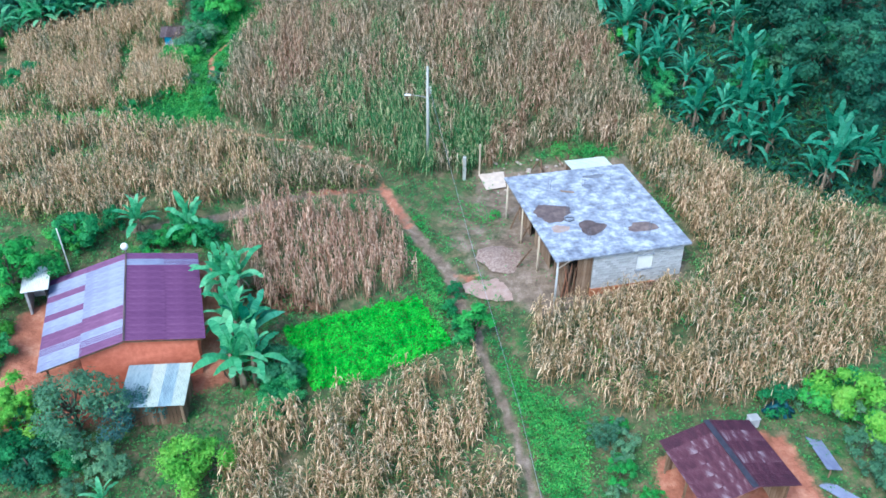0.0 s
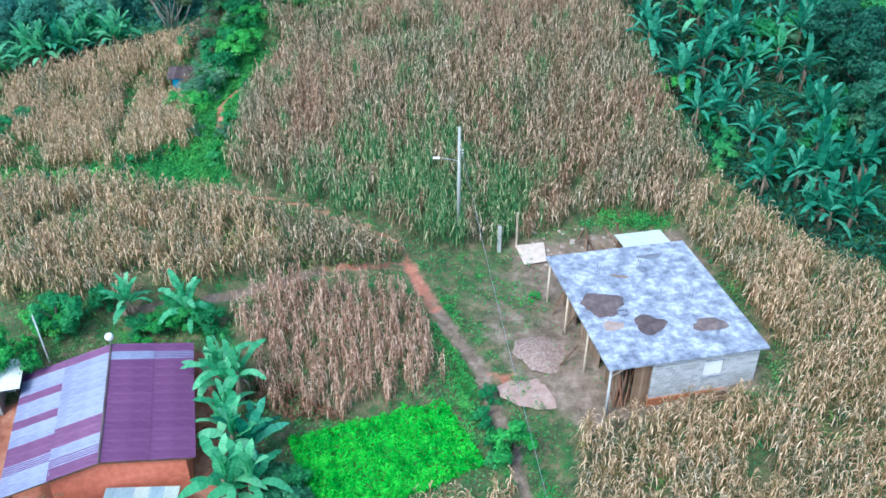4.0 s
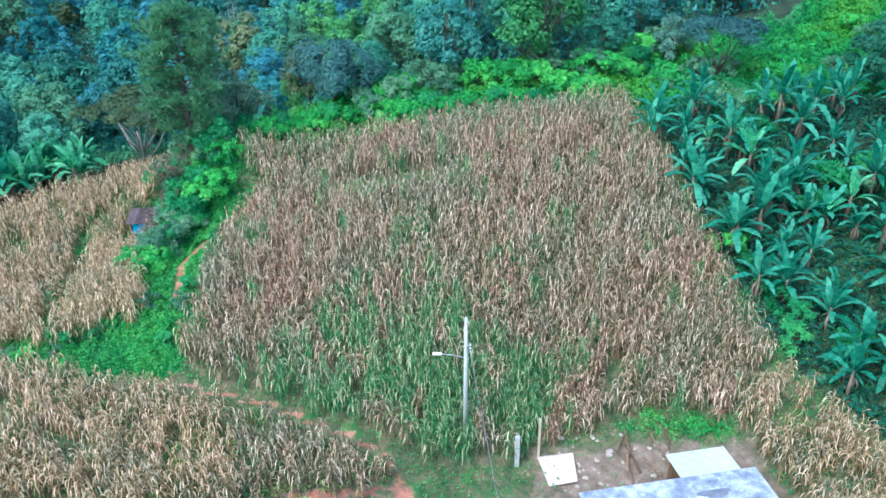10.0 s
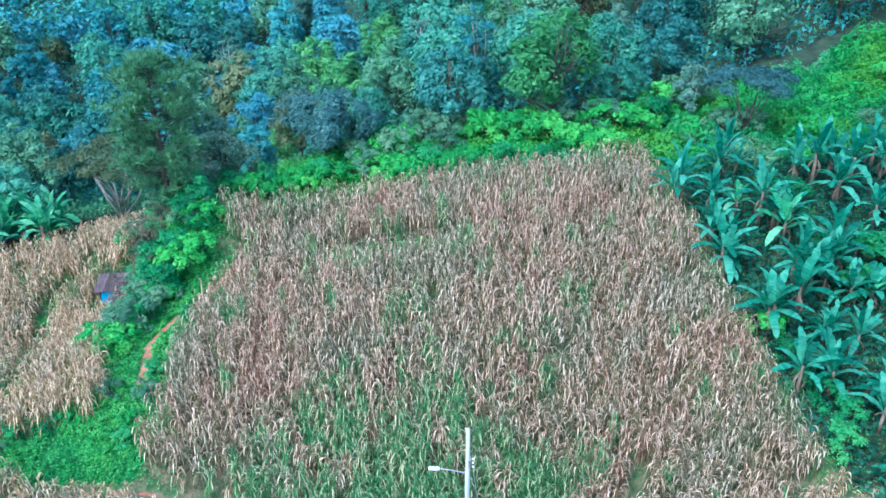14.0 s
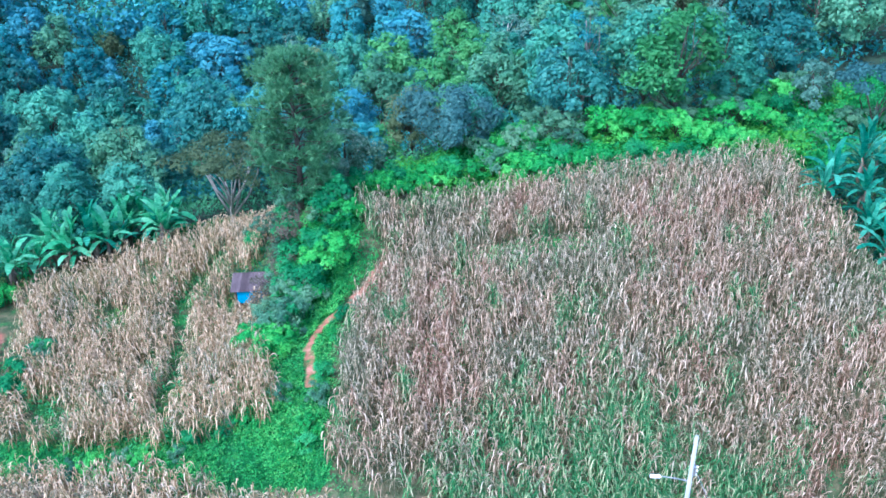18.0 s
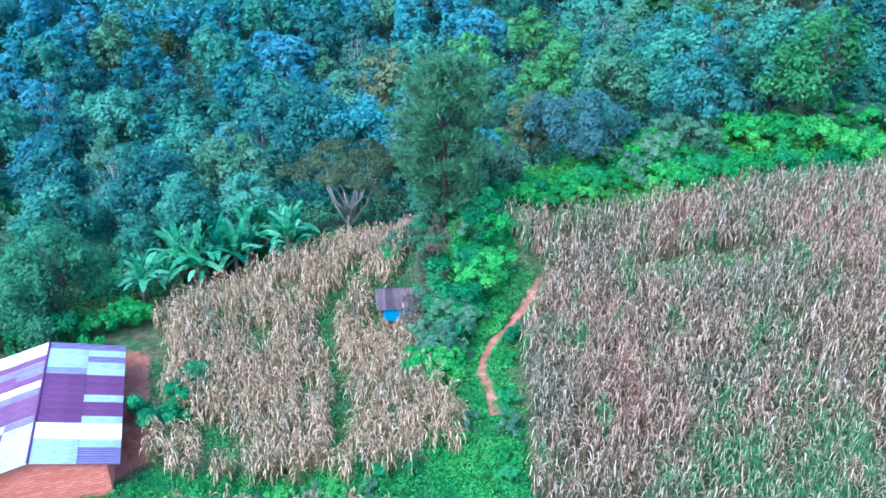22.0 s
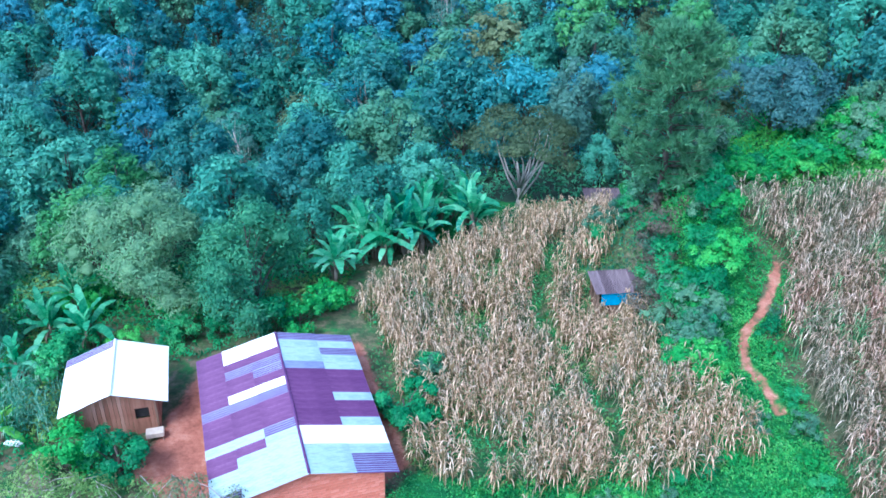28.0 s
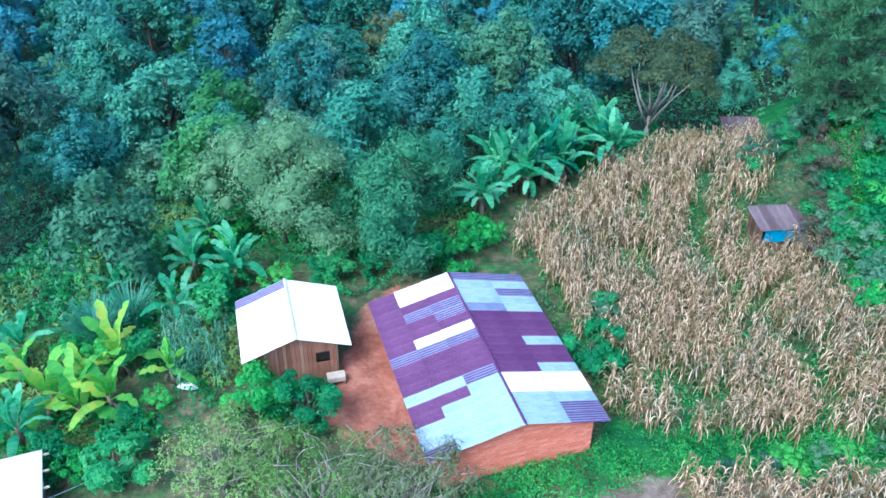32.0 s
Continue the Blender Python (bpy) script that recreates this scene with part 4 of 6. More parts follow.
def build_forest():
    protos, coarse = [], []
    for k, (leaf, label) in enumerate(KINDS):
        coarse.append(make_tree("forest_tree", 90 + k, 9.0, 3.2, leaf, lobes=32, leaves=2300, size=.44, bare=.15, label=label))
        for j in range(2):
            protos.append(make_tree("forest_tree", 10 + k * 5 + j, 8.0 + j * 2.0, 3.0 + .4 * j, leaf, lobes=30 + j * 6, leaves=4000, size=.33, bare=.12 + .12 * j, label=label))
    rnd = random.Random(4)
    spots = []
    for i in range(40000):
        if len(spots) >= 330:
            break
        x, y, s = rnd.uniform(-125, 70), rnd.uniform(12, 118), rnd.choice((.62, .75, .9, 1.0, 1.1, 1.2, 1.35))
        if not in_wood(x, y, 1) or x < -52 - .6 * (y + 24) or x > 4 + .53 * (y + 34) or any((x - a) ** 2 + (y - b) ** 2 < (2.25 * (s + c)) ** 2 for a, b, c in spots):
            continue
        if any((x - a) ** 2 + (y - b) ** 2 < (2 + 2.8 * s) ** 2 for a, b in KEEP_CLEAR):
            continue
        spots.append((x, y, s))
    for x, y, s in spots:
        # haze-coloured trees grow more frequent with distance and to the west
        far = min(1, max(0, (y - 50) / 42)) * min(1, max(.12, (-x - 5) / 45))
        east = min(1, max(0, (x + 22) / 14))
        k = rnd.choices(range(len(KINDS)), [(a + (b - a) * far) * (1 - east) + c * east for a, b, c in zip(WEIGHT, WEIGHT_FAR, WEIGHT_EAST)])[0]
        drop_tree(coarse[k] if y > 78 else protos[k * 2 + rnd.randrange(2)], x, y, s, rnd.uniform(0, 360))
    discard(*protos, *coarse)
    # half-bare pale trees standing out of the woods
    for k, (x, y) in enumerate(BARE_TREES):
        t = make_tree("bare_tree", 360 + k, 10.5 + k % 2, 2.8, ("grey", "teal")[k % 2], lobes=22, leaves=1500, size=.3, bare=.3, trunk_r=.2, bark=BARK_PALE, sparse=True, label="half-bare tree with pale branches hung with creepers")
        t.matrix_basis = pose(x, y, gz(x, y) - .1)
    # woods on the far slope
    pts, outs = [], []
    n = 0
    while n < 900:
        x, y = rnd.uniform(-165, 120), rnd.uniform(40, 175)
        if not in_wood(x, y, 0) or y < 118 and -55 - .62 * (y + 24) < x < 4 + .53 * (y + 34):
            continue
        n += 1
        r, h = rnd.uniform(2.6, 4.4), rnd.uniform(6, 10)
        c = np.array((x, y, gz(x, y) + h - r))
        for lob in range(5):
            o = rng.normal(0, r * .45, 3)
            d = rng.normal(0, 1, (46, 3))
            d /= np.linalg.norm(d, axis=1)[:, None]
            pts.append(c + o + d * r * .6)
            outs.append(d)
    pts, outs = np.concatenate(pts), np.concatenate(outs)
    pick = np.repeat(rng.uniform(0, 1, len(pts) // 230), 230)
    # three quarters of these woods wear the leaf colours with painted haze
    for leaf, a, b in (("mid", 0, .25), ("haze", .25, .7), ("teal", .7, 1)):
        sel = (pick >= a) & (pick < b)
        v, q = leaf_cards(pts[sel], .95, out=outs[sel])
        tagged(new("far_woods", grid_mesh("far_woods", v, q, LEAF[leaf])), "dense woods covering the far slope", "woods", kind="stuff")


build_forest()


def make_pine(x, y, height, spread):
    """A tall pine: a straight stem, level boughs and tufts of long needles."""
    rnd = random.Random(301)
    root = thing("pine_tree", "tall shaggy pine with tufts of long grey-green needles", "tree", pose(x, y, gz(x, y) - .1))
    g, tips = Geo(), []
    g.tube([(0, 0, -.4), (.15, .1, height * .4), (-.05, .1, height * .75), (0, 0, height * .97)], [.26, .2, .12, .04], 8)
    for i in range(84):
        f = .16 + .82 * ((i + rnd.random()) / 84)
        wide = math.sin(min(1, (f - .08) / .9) * math.pi) ** .6 if f > .45 else .6 + .4 * (f - .16) / .29
        a, r = i * 2.4 + rnd.uniform(-.5, .5), spread * (.3 + .7 * wide) * rnd.uniform(.6, 1.05)
        o = Vector((.05, .08, height * f))
        e = o + Vector((math.cos(a) * r, math.sin(a) * r, r * rnd.uniform(.12, .5)))
        limb(g, o, e, .055, .015, .06, rnd, 4, 3)
        for t in (1.0, .88, .74, .6, .45):
            for k in range(2):
                tips.append((*(o.lerp(e, t) + Vector((rnd.gauss(0, .32), rnd.gauss(0, .32), rnd.gauss(.12, .22)))), math.cos(a), math.sin(a)))
    part("trunk", g, BARK, root, smooth=True)
    t = np.repeat(np.array(tips), 24, 0)
    d = rng.normal(0, .6, (len(t), 3)) + np.stack([t[:, 3] * .5, t[:, 4] * .5, np.full(len(t), .75)], -1)
    d /= np.linalg.norm(d, axis=1)[:, None]
    w = np.cross(d, rng.normal(0, 1, d.shape))
    w *= .055 / np.linalg.norm(w, axis=1)[:, None]
    ln = rng.uniform(.4, .75, len(t))[:, None]
    v = np.stack([t[:, :3] - w, t[:, :3] + w, t[:, :3] + d * ln], 1).reshape(-1, 3)
    part("crown", grid_mesh("crown", v, np.arange(len(v)).reshape(-1, 3), LEAF["pine"]), None, root)


def build_marked_trees():
    """The trees that stand out by their shape or colour."""
    def one(x, y, *a, rz=0, **k):
        t = make_tree(*a, **k)
        t.matrix_basis = pose(x, y, gz(x, y) - .1, 0, 0, rz)
    make_pine(-23, 26.6, 12.0, 3.7)
    one(-13, 37, "round_tree", 302, 7.0, 3.5, "slate", lobes=30, leaves=10000, size=.24, bare=.1, label="round dark grey-green tree at the field's edge")
    one(-20.2, 32.1, "flowering_tree", 303, 5.6, 2.6, "blossom", lobes=24, leaves=6200, size=.22, bare=.15, label="pale whitish flowering tree")
    one(-31.6, 37.2, "flat_topped_tree", 304, 8.0, 4.5, "umber", lobes=40, leaves=9500, size=.21, bare=.5, shape="flat", trunk_r=.24, bark=BARK_PALE, label="flat-topped tree with a forked pale trunk")
    one(-48.6, 19.8, "broad_tree", 305, 8.4, 3.9, "rich", lobes=44, leaves=19000, size=.18, bare=.05, label="dense dark green tree behind the adobe house")
    one(-56.4, 21.6, "broad_tree", 306, 8.6, 4.5, "pale", lobes=48, leaves=21000, size=.17, bare=.1, label="large olive green tree above the hut")
    for k, (x, y, h, w, lf, lb) in enumerate(((-46.9, .6, 3.5, 2.6, "umber", "sprawling half-bare tree with pale branches"), (-51.0, .6, 3.2, 3.0, "yellow", "low spreading tree with pale branches and thin leaves"), (-54.8, 2.2, 3.0, 2.8, "yellow", "low spreading tree with yellowish leaves"), (-51.6, -2.6, 3.0, 2.8, "umber", "half-bare twisted tree with pale limbs"), (-48.4, -2.6, 2.8, 2.4, "umber", "half-bare twisted tree with pale limbs"))):
        one(x, y, "bushy_tree", 340 + k, h, w, lf, lobes=44, leaves=4300, size=.14, trunk_r=.16, bark=BARK_PALE, bare=.2, shape="flat", twiggy=True, label=lb)
    one(-52.2, 5.6, "bush", 324, 2.5, 1.6, "leafy", lobes=18, leaves=5000, size=.16, bare=.05, shape="shrub", label="green bush growing before the hut's window")
    one(-54.3, 5.9, "bush", 309, 2.6, 1.7, "light", lobes=18, leaves=5000, size=.16, bare=.05, shape="shrub", label="bright green bush before the hut")
    one(-38.4, 10.4, "bush", 321, 2.2, 1.7, "leafy", lobes=14, leaves=4200, size=.2, bare=.05, shape="shrub", label="dense green bush beside the adobe house")
    one(-60.4, 2.8, "bush", 310, 2.6, 1.7, "leafy", lobes=14, leaves=4200, size=.24, bare=.05, shape="shrub", label="dense round green bush")
    one(-20.2, -25.6, "bushy_tree", 311, 4.2, 2.9, "olive", lobes=24, leaves=5200, size=.19, bare=.35, sparse=True, label="grey-green bushy tree before the maroon-roofed house")
    one(-17.4, -25.4, "bushy_tree", 325, 3.2, 1.9, "slate", lobes=20, leaves=2600, size=.16, bare=.2, sparse=True, label="grey-green bushy tree beside the lean-to")
    one(-24.2, -25.2, "bush", 322, 2.8, 1.9, "lime", lobes=16, leaves=4200, size=.2, bare=.05, shape="shrub", label="yellow-green bush below the maroon roof")
    one(-28.6, -20, "bush", 323, 3.0, 2.0, "lime", lobes=16, leaves=4200, size=.2, bare=.05, shape="shrub", label="yellow-green bush beside the red yard")
    one(-21.8, -28.8, "bush", 326, 2.2, 1.7, "rich", lobes=18, leaves=3600, size=.2, bare=.05, shape="shrub", label="dark green bush among the garden trees")
    one(-24.3, -28.2, "bush", 327, 2.4, 1.7, "leafy", lobes=18, leaves=3600, size=.2, bare=.05, shape="shrub", label="leafy green bush among the garden trees")
    one(-9.0, -21.6, "bush", 328, 2.0, 1.6, "rich", lobes=16, leaves=3200, size=.2, bare=.05, shape="shrub", label="dark green bush between bananas and beans")
    one(-12.7, -29.0, "bush", 312, 3.2, 2.0, "lime", lobes=30, leaves=6500, size=.17, bare=.0, trunk_r=.08, label="round dense bright green bush")
    one(3.2, -19.8, "young_tree", 313, 3.6, 1.3, "light", lobes=12, leaves=1800, size=.24, bare=.2, label="small bright green tree beside the path")
    one(-27.2, -15.5, "broad_tree", 314, 5.0, 2.2, "light", lobes=18, leaves=5000, size=.24, bare=.1, label="leafy bright green tree beside the maroon roof")
    one(-24.6, -10.8, "bush", 315, 3.2, 1.6, "leafy", lobes=14, leaves=4200, size=.22, bare=.05, shape="shrub", label="green bush behind the maroon roof")
    one(24.4, -26.8, "young_tree", 316, 3.6, 2.2, "lime", lobes=16, leaves=4200, size=.24, bare=.1, label="yellow-green small tree beside the rusty shed")
    one(32, 12, "broad_tree", 317, 8.0, 3.4, "deep", lobes=22, leaves=7500, size=.3, bare=.1, label="big dark green tree among the banana plants")
    one(35.5, 20, "broad_tree", 318, 8.5, 3.8, "leafy", lobes=22, leaves=7500, size=.3, bare=.1, label="big dark green tree above the banana plants")
    for k, (x, y) in enumerate(((31, 17), (37, 14), (30.5, 6.5), (38, 27), (33.5, 34), (34, -1), (37.5, -5), (35, 5))):
        one(x, y, "broad_tree", 330 + k, 6.5 + k % 3, 2.8 + .3 * (k % 2), "deep", lobes=20, leaves=5200, size=.28, bare=.1, label="dark leafy tree standing among banana plants")
    one(18.2, 42.5, "broad_tree", 319, 5.5, 2.0, "grey", lobes=18, leaves=2600, size=.26, bare=.2, sparse=True, label="leafless-looking grey tree on the green slope")
    one(21.6, 37.6, "flat_topped_tree", 320, 6.0, 3.8, "slate", lobes=26, leaves=6500, size=.24, bare=.3, shape="flat", label="spreading grey-green tree on the slope")


build_marked_trees()


def build_bushes():
    """Undergrowth along the field's edges, on the bank beside the lane and on the grassy slope."""
    protos = [make_tree("bush", 400 + k, 1.8 + .3 * k, 1.3, lf, lobes=16, leaves=1600, size=.165, bare=.05, shape="shrub", trunk_r=.06, label=lb, category="bush")
              for k, (lf, lb) in enumerate((("light", "bright green leafy bush"), ("leafy", "dense dark green leafy bush"), ("olive", "olive green scrubby bush"), ("dry", "dry brownish scrubby bush")))]
    discard(protos.pop())
    protos.append(make_tree("bush", 404, 2.4, 1.5, "dry", lobes=22, leaves=900, size=.14, bare=.05, sparse=True, shape="shrub", trunk_r=.06, label="dry brownish twiggy bush", category="bush"))
    rnd = random.Random(11)

    def band(line, n, width, kinds, lo=.6, hi=1.1):
        for i in range(n):
            t = (i + rnd.random()) / n * (len(line) - 1)
            k = min(int(t), len(line) - 2)
            a, b = Vector(line[k]), Vector(line[k + 1])
            p = a.lerp(b, t - k)
            drop_tree(protos[rnd.choice(kinds)], p.x + rnd.uniform(-width, width), p.y + rnd.uniform(-width, width), rnd.uniform(lo, hi), rnd.uniform(0, 360))
    band([(-19.5, 28.5), (-11.5, 30.5), (-1.5, 31.8), (12.5, 34.5)], 28, 1.2, (0, 0, 0, 1), .7, 1.2)
    band([(-16, 35), (-4, 37), (8, 41), (16, 46)], 20, 4, (0, 0, 1, 2), .8, 1.5)
    band([(-22.6, 12.5), (-21.9, 16), (-21, 19.5), (-20, 23.5), (-20, 26)], 28, .9, (0, 1, 0, 2), .7, 1.3)
    band([(-23.6, 18.5), (-23.3, 21.5), (-23, 25)], 18, .6, (3, 3, 1, 2), .7, 1.2)
    # no bright bushes here: darker leaf colours carry the shade under the trees
    band([(-26.4, 27), (-24, 28.6), (-21.5, 28), (-20.5, 26)], 16, 1.0, (1, 1, 2), .7, 1.2)
    band([(-20.8, 8.5), (-26, 4.4), (-33, 4)], 12, .5, (1, 0, 2), .3, .6)
    band([(-18.6, 4), (-18.4, 9), (-18.5, 14), (-17.8, 17)], 8, .4, (1, 0, 1, 2), .3, .6)
    band([(-38.5, 12.5), (-37.5, 15.5)], 4, .5, (1, 2), .6, .9)
    band([(16, 36), (27, 40), (42, 46)], 16, 4, (0, 0, 2, 2), .6, 1.2)
    band([(-6, 38), (8, 39), (20, 46)], 14, 2.5, (0, 0, 1, 2), .9, 1.7)
    band([(-59, 16.5), (-52, 17), (-46, 19), (-43, 21)], 11, 1.0, (0, 1, 1), .7, 1.2)
    band([(-66, 8), (-60, 18), (-58, 26)], 10, 3.5, (0, 1, 1), .8, 1.4)
    band([(-70, 4), (-64, 4.5), (-60, 6)], 8, 1.6, (0, 1), .6, 1)
    band([(16.5, 15), (19.5, 8), (24, 4)], 8, 1.2, (1, 1, 0), .6, 1)
    band([(22, 24), (28, 14), (33, 6)], 14, 4, (1, 1, 2), .9, 1.5)
    band([(-25, -25.5), (-20, -27.5), (-16, -30)], 9, 1.6, (0, 1, 2), .6, 1)
    band([(-19.6, -11), (-17.5, -9.6), (-14.8, -10.4)], 8, .5, (0, 1, 0), .6, 1)
    band([(5.1, -5.8), (5.15, -5.9)], 1, .1, (0,), .3, .35)
    band([(-29, -23), (-28, -13), (-24, -9)], 14, 1.8, (0, 0, 1), .6, 1.1)
    band([(9, -26.8), (12, -28), (10.5, -34)], 12, 1.3, (2, 2, 0), .35, .7)
    band([(20, -25.5), (25, -26), (26, -34)], 16, 1.4, (0, 1, 2), .5, 1.0)
    band([(-9, -21.5), (-8.5, -24.5)], 8, .9, (1, 1), .6, .9)
    band([(1.8, -15), (2, -19.5)], 5, .4, (1, 1), .4, .6)
    discard(*protos)


build_bushes()


def banana_leaf(seed, length, width, droop):
    """A long broad paddle leaf, its blades hanging from the rib, its edge a little torn."""
    rnd = random.Random(seed)
    g = Geo()
    n = 11
    pts = []
    bow = .3 + .36 * droop
    for i in range(n + 1):
        t = i / n
        y = length * (t - .12 * bow * t * t)
        z = length * (.5 * t - bow * t ** 2.4)
        w = .03 if t < .14 else width * .5 * math.sin(min(1, (t - .1) / .9 * .92 + .08) * math.pi) ** .38
        pts.append((y, z, w))
    vs = []
    fold = .22 - .3 * droop
    for y, z, w in pts:
        a, b = w * rnd.choice((.5, .85, 1, 1.08, 1.08)), w * rnd.choice((.5, .85, 1, 1.08, 1.08))
        vs += [(-a, y, z + a * fold), (0, y, z), (b, y, z + b * fold)]
    fs = []
    for i in range(n):
        k = i * 3
        fs += [(k, k + 1, k + 4, k + 3), (k + 1, k + 2, k + 5, k + 4)]
    g.add(vs, fs)
    g.tube([(0, p[0], p[1] - .02) for p in pts[::3]], [.035, .028, .018, .008], 4)
    return g


def make_banana(seed, leaves, height, material, label, broad=1.0):
    rnd = random.Random(seed)
    root = thing("banana_plant", label, "banana plant", Matrix())
    g = Geo()
    g.tube([(0, 0, -.3), (.03, 0, height * .5), (.02, .04, height)], [.16, .13, .08], 8)
    part("pseudostem", g, BANANA_DRY, root, "ragged brown banana stem", smooth=True)
    meshes = [banana_leaf(seed * 9 + k, rnd.uniform(2.0, 2.6), rnd.uniform(.42, .54) * broad, k * .42).mesh("leaf", material, True) for k in range(4)]
    dry = banana_leaf(seed * 9 + 7, 1.3, .2, 1.9).mesh("leaf", BANANA_DRY, True)
    for i in range(leaves):
        az = i * 137.5 + rnd.uniform(-20, 20)
        up = 76 - 66 * i / leaves + rnd.uniform(-18, 18)
        part("leaf", meshes[min(3, i * 4 // leaves)], None, root, m=pose(0, 0, height - .05 * i, 0, 0, az) @ pose(0, .04, 0, up - 12, rnd.uniform(-12, 12), 0))
    for i in range(3):
        part("leaf", dry, None, root, "withered brown hanging leaf", m=pose(0, 0, height - .5, 0, 0, i * 95 + 40) @ pose(0, .06, 0, -55, 0, 0))
    return root


def build_bananas():
    old = [make_banana(k, 11 + k % 2, 1.8 + .45 * k, BANANA, "banana plant with broad blue-green leaves") for k in range(3)]
    mids = [make_banana(30 + k, 9, 1.8 + .4 * k, BANANA_MID, "banana plant with long mid-green leaves") for k in range(2)]
    young = [make_banana(20 + k, 9, 1.3 + .4 * k, BANANA_YOUNG, "young banana plant with yellow-green leaves", 1.25) for k in range(2)]
    rnd = random.Random(5)

    def grove(spots, kind, spread=.9, n=2, big=1.0):
        for x, y in spots:
            for i in range(n):
                p = kind[rnd.randrange(len(kind))]
                drop_tree(p, x + rnd.uniform(-spread, spread), y + rnd.uniform(-spread, spread), rnd.uniform(.65, 1.15) * big, rnd.uniform(0, 360))
    grove([(14.9, 26), (16.9, 21.7), (18.6, 15.6), (17.3, 19.4), (21.2, 13.4), (22.6, 8), (25.9, 25.5), (26.2, 15.3), (24.6, 4.2), (29.9, 30), (21.9, 19.9), (20, 24), (23, 29), (18.5, 29.5), (28, 20), (31, 24), (32.5, 9), (29, 4), (27.5, 9.5), (24.5, 17.5), (20.8, 16.6), (19.5, 11.5), (34, 29), (26, 30), (22, 3.6), (24, .2), (26.4, -2.4), (29.5, -5.6), (27, 1.5), (31, -1.5), (33, -6)], old, 1.5, 3)
    grove([(19.8, 27), (24.5, 21), (21, 22), (27, 17), (18.2, 24.6)], mids, n=1)
    grove([(-42.7, 28), (-40.2, 30.5), (-38, 32), (-35.8, 31.2), (-36, 33), (-41.5, 27), (-39, 29)], mids + old[:1], 1.0, 5, 1.1)
    grove([(-43.6, 24.4), (-44.2, 26)], mids, n=2)
    grove([(-20.9, -9.6), (-16.9, -9.8)], mids, .4, 2)
    grove([(-14, -14.4), (-12.8, -15.4), (-12.7, -17.6)], mids, .5, 2, 1.1)
    grove([(-11.6, -19.8), (-11.4, -21.6), (-10.6, -22.8)], mids + old[:1], .7, 2, 1.2)
    grove([(-17.3, -30.6), (-18.2, -33)], mids[:1], .3, 1, .9)
    grove([(-65.2, 16.8), (-61.7, 18.4), (-61.2, 22.0), (-60.4, 13.6), (-66.1, 4.9), (-69.2, 11.0), (-58.6, 17.1)], mids, .5, 2)
    grove([(-64.1, 8.7), (-62.8, 9.4), (-60.1, 8.7), (-61.8, 6.8), (-63.7, 6.0), (-68.6, 9.3), (-65.3, 7.2)], young, .35, 1, 1.15)
    discard(*old, *young, *mids)


build_bananas()

# ---- buildings ----


def sheet_mesh(name, w, ln, material, waves=9, amp=.018):
    """A corrugated sheet lying in x (across the waves) and y (down the slope), with its underside."""
    g = Geo()
    n = waves * 2
    for y in (0, -ln):
        g.v += [(w * i / n, y, amp * (1 if i % 2 else -1)) for i in range(n + 1)]
    g.v += [(x, y, z - .006) for x, y, z in g.v]
    m = n + 1
    for i in range(n):
        g.f.append((i, i + m, i + m + 1, i + 1))
        g.f.append((i + 2 * m, i + 2 * m + 1, i + 3 * m + 1, i + 3 * m))
    g.f += [(0, 2 * m, 3 * m, m), (n, n + m, n + 3 * m, n + 2 * m)]
    return g.mesh(name, material)


SHEETS = {"c": ZINC_PALE, "d": DARK_SHEET, "p": RUST, "s": ZINC, "t": STRIPED, "w": WHITE, "g": PALE_GREEN, "r": RUST_OLD}
NAMES = {"d": "dark weathered corrugated sheet", "c": "pale bluish zinc corrugated sheet", "p": "maroon painted corrugated sheet", "s": "bare zinc corrugated sheet", "t": "zinc sheet with streaks of maroon paint", "w": "new white corrugated sheet", "g": "pale worn greenish white sheet", "r": "rusted corrugated sheet"}


def sheet_slope(parent, ridge_a, ridge_b, eave_a, eave_b, rows, overlap=.15):
    """Lays rows of corrugated sheets (strings of sheet letters, from a to b) from the ridge down to the eave."""
    ra, rb, ea, eb = (Vector(p) for p in (ridge_a, ridge_b, eave_a, eave_b))
    along, down = (rb - ra), ((ea - ra) + (eb - rb)) / 2
    nrm = down.cross(along).normalized()
    if nrm.z < 0:
        nrm = -nrm
    nr = len(rows)
    cache = {}
    for r, row in enumerate(rows):
        n = len(row)
        w, ln = along.length / n, down.length / nr + overlap
        for i, ch in enumerate(row):
            o = ra + along * (i / n) + down * (r / nr) + nrm * (.024 * (nr - r) + .003 * (i % 2))
            x = along.normalized()
            y = -down.normalized()
            y = (y - x * y.dot(x)).normalized()
            z = x.cross(y)
            m = Matrix((x, y, z)).transposed().to_4x4()
            m.translation = o
            if z.z < 0:
                m = m @ pose(w, 0, 0, 0, 180, 0)
            key = (ch, round(w, 3), round(ln, 3))
            if key not in cache:
                cache[key] = sheet_mesh("roof_sheet", w + .03, ln, SHEETS[ch])
            part("roof_sheet", cache[key], None, parent, NAMES[ch], m=m)


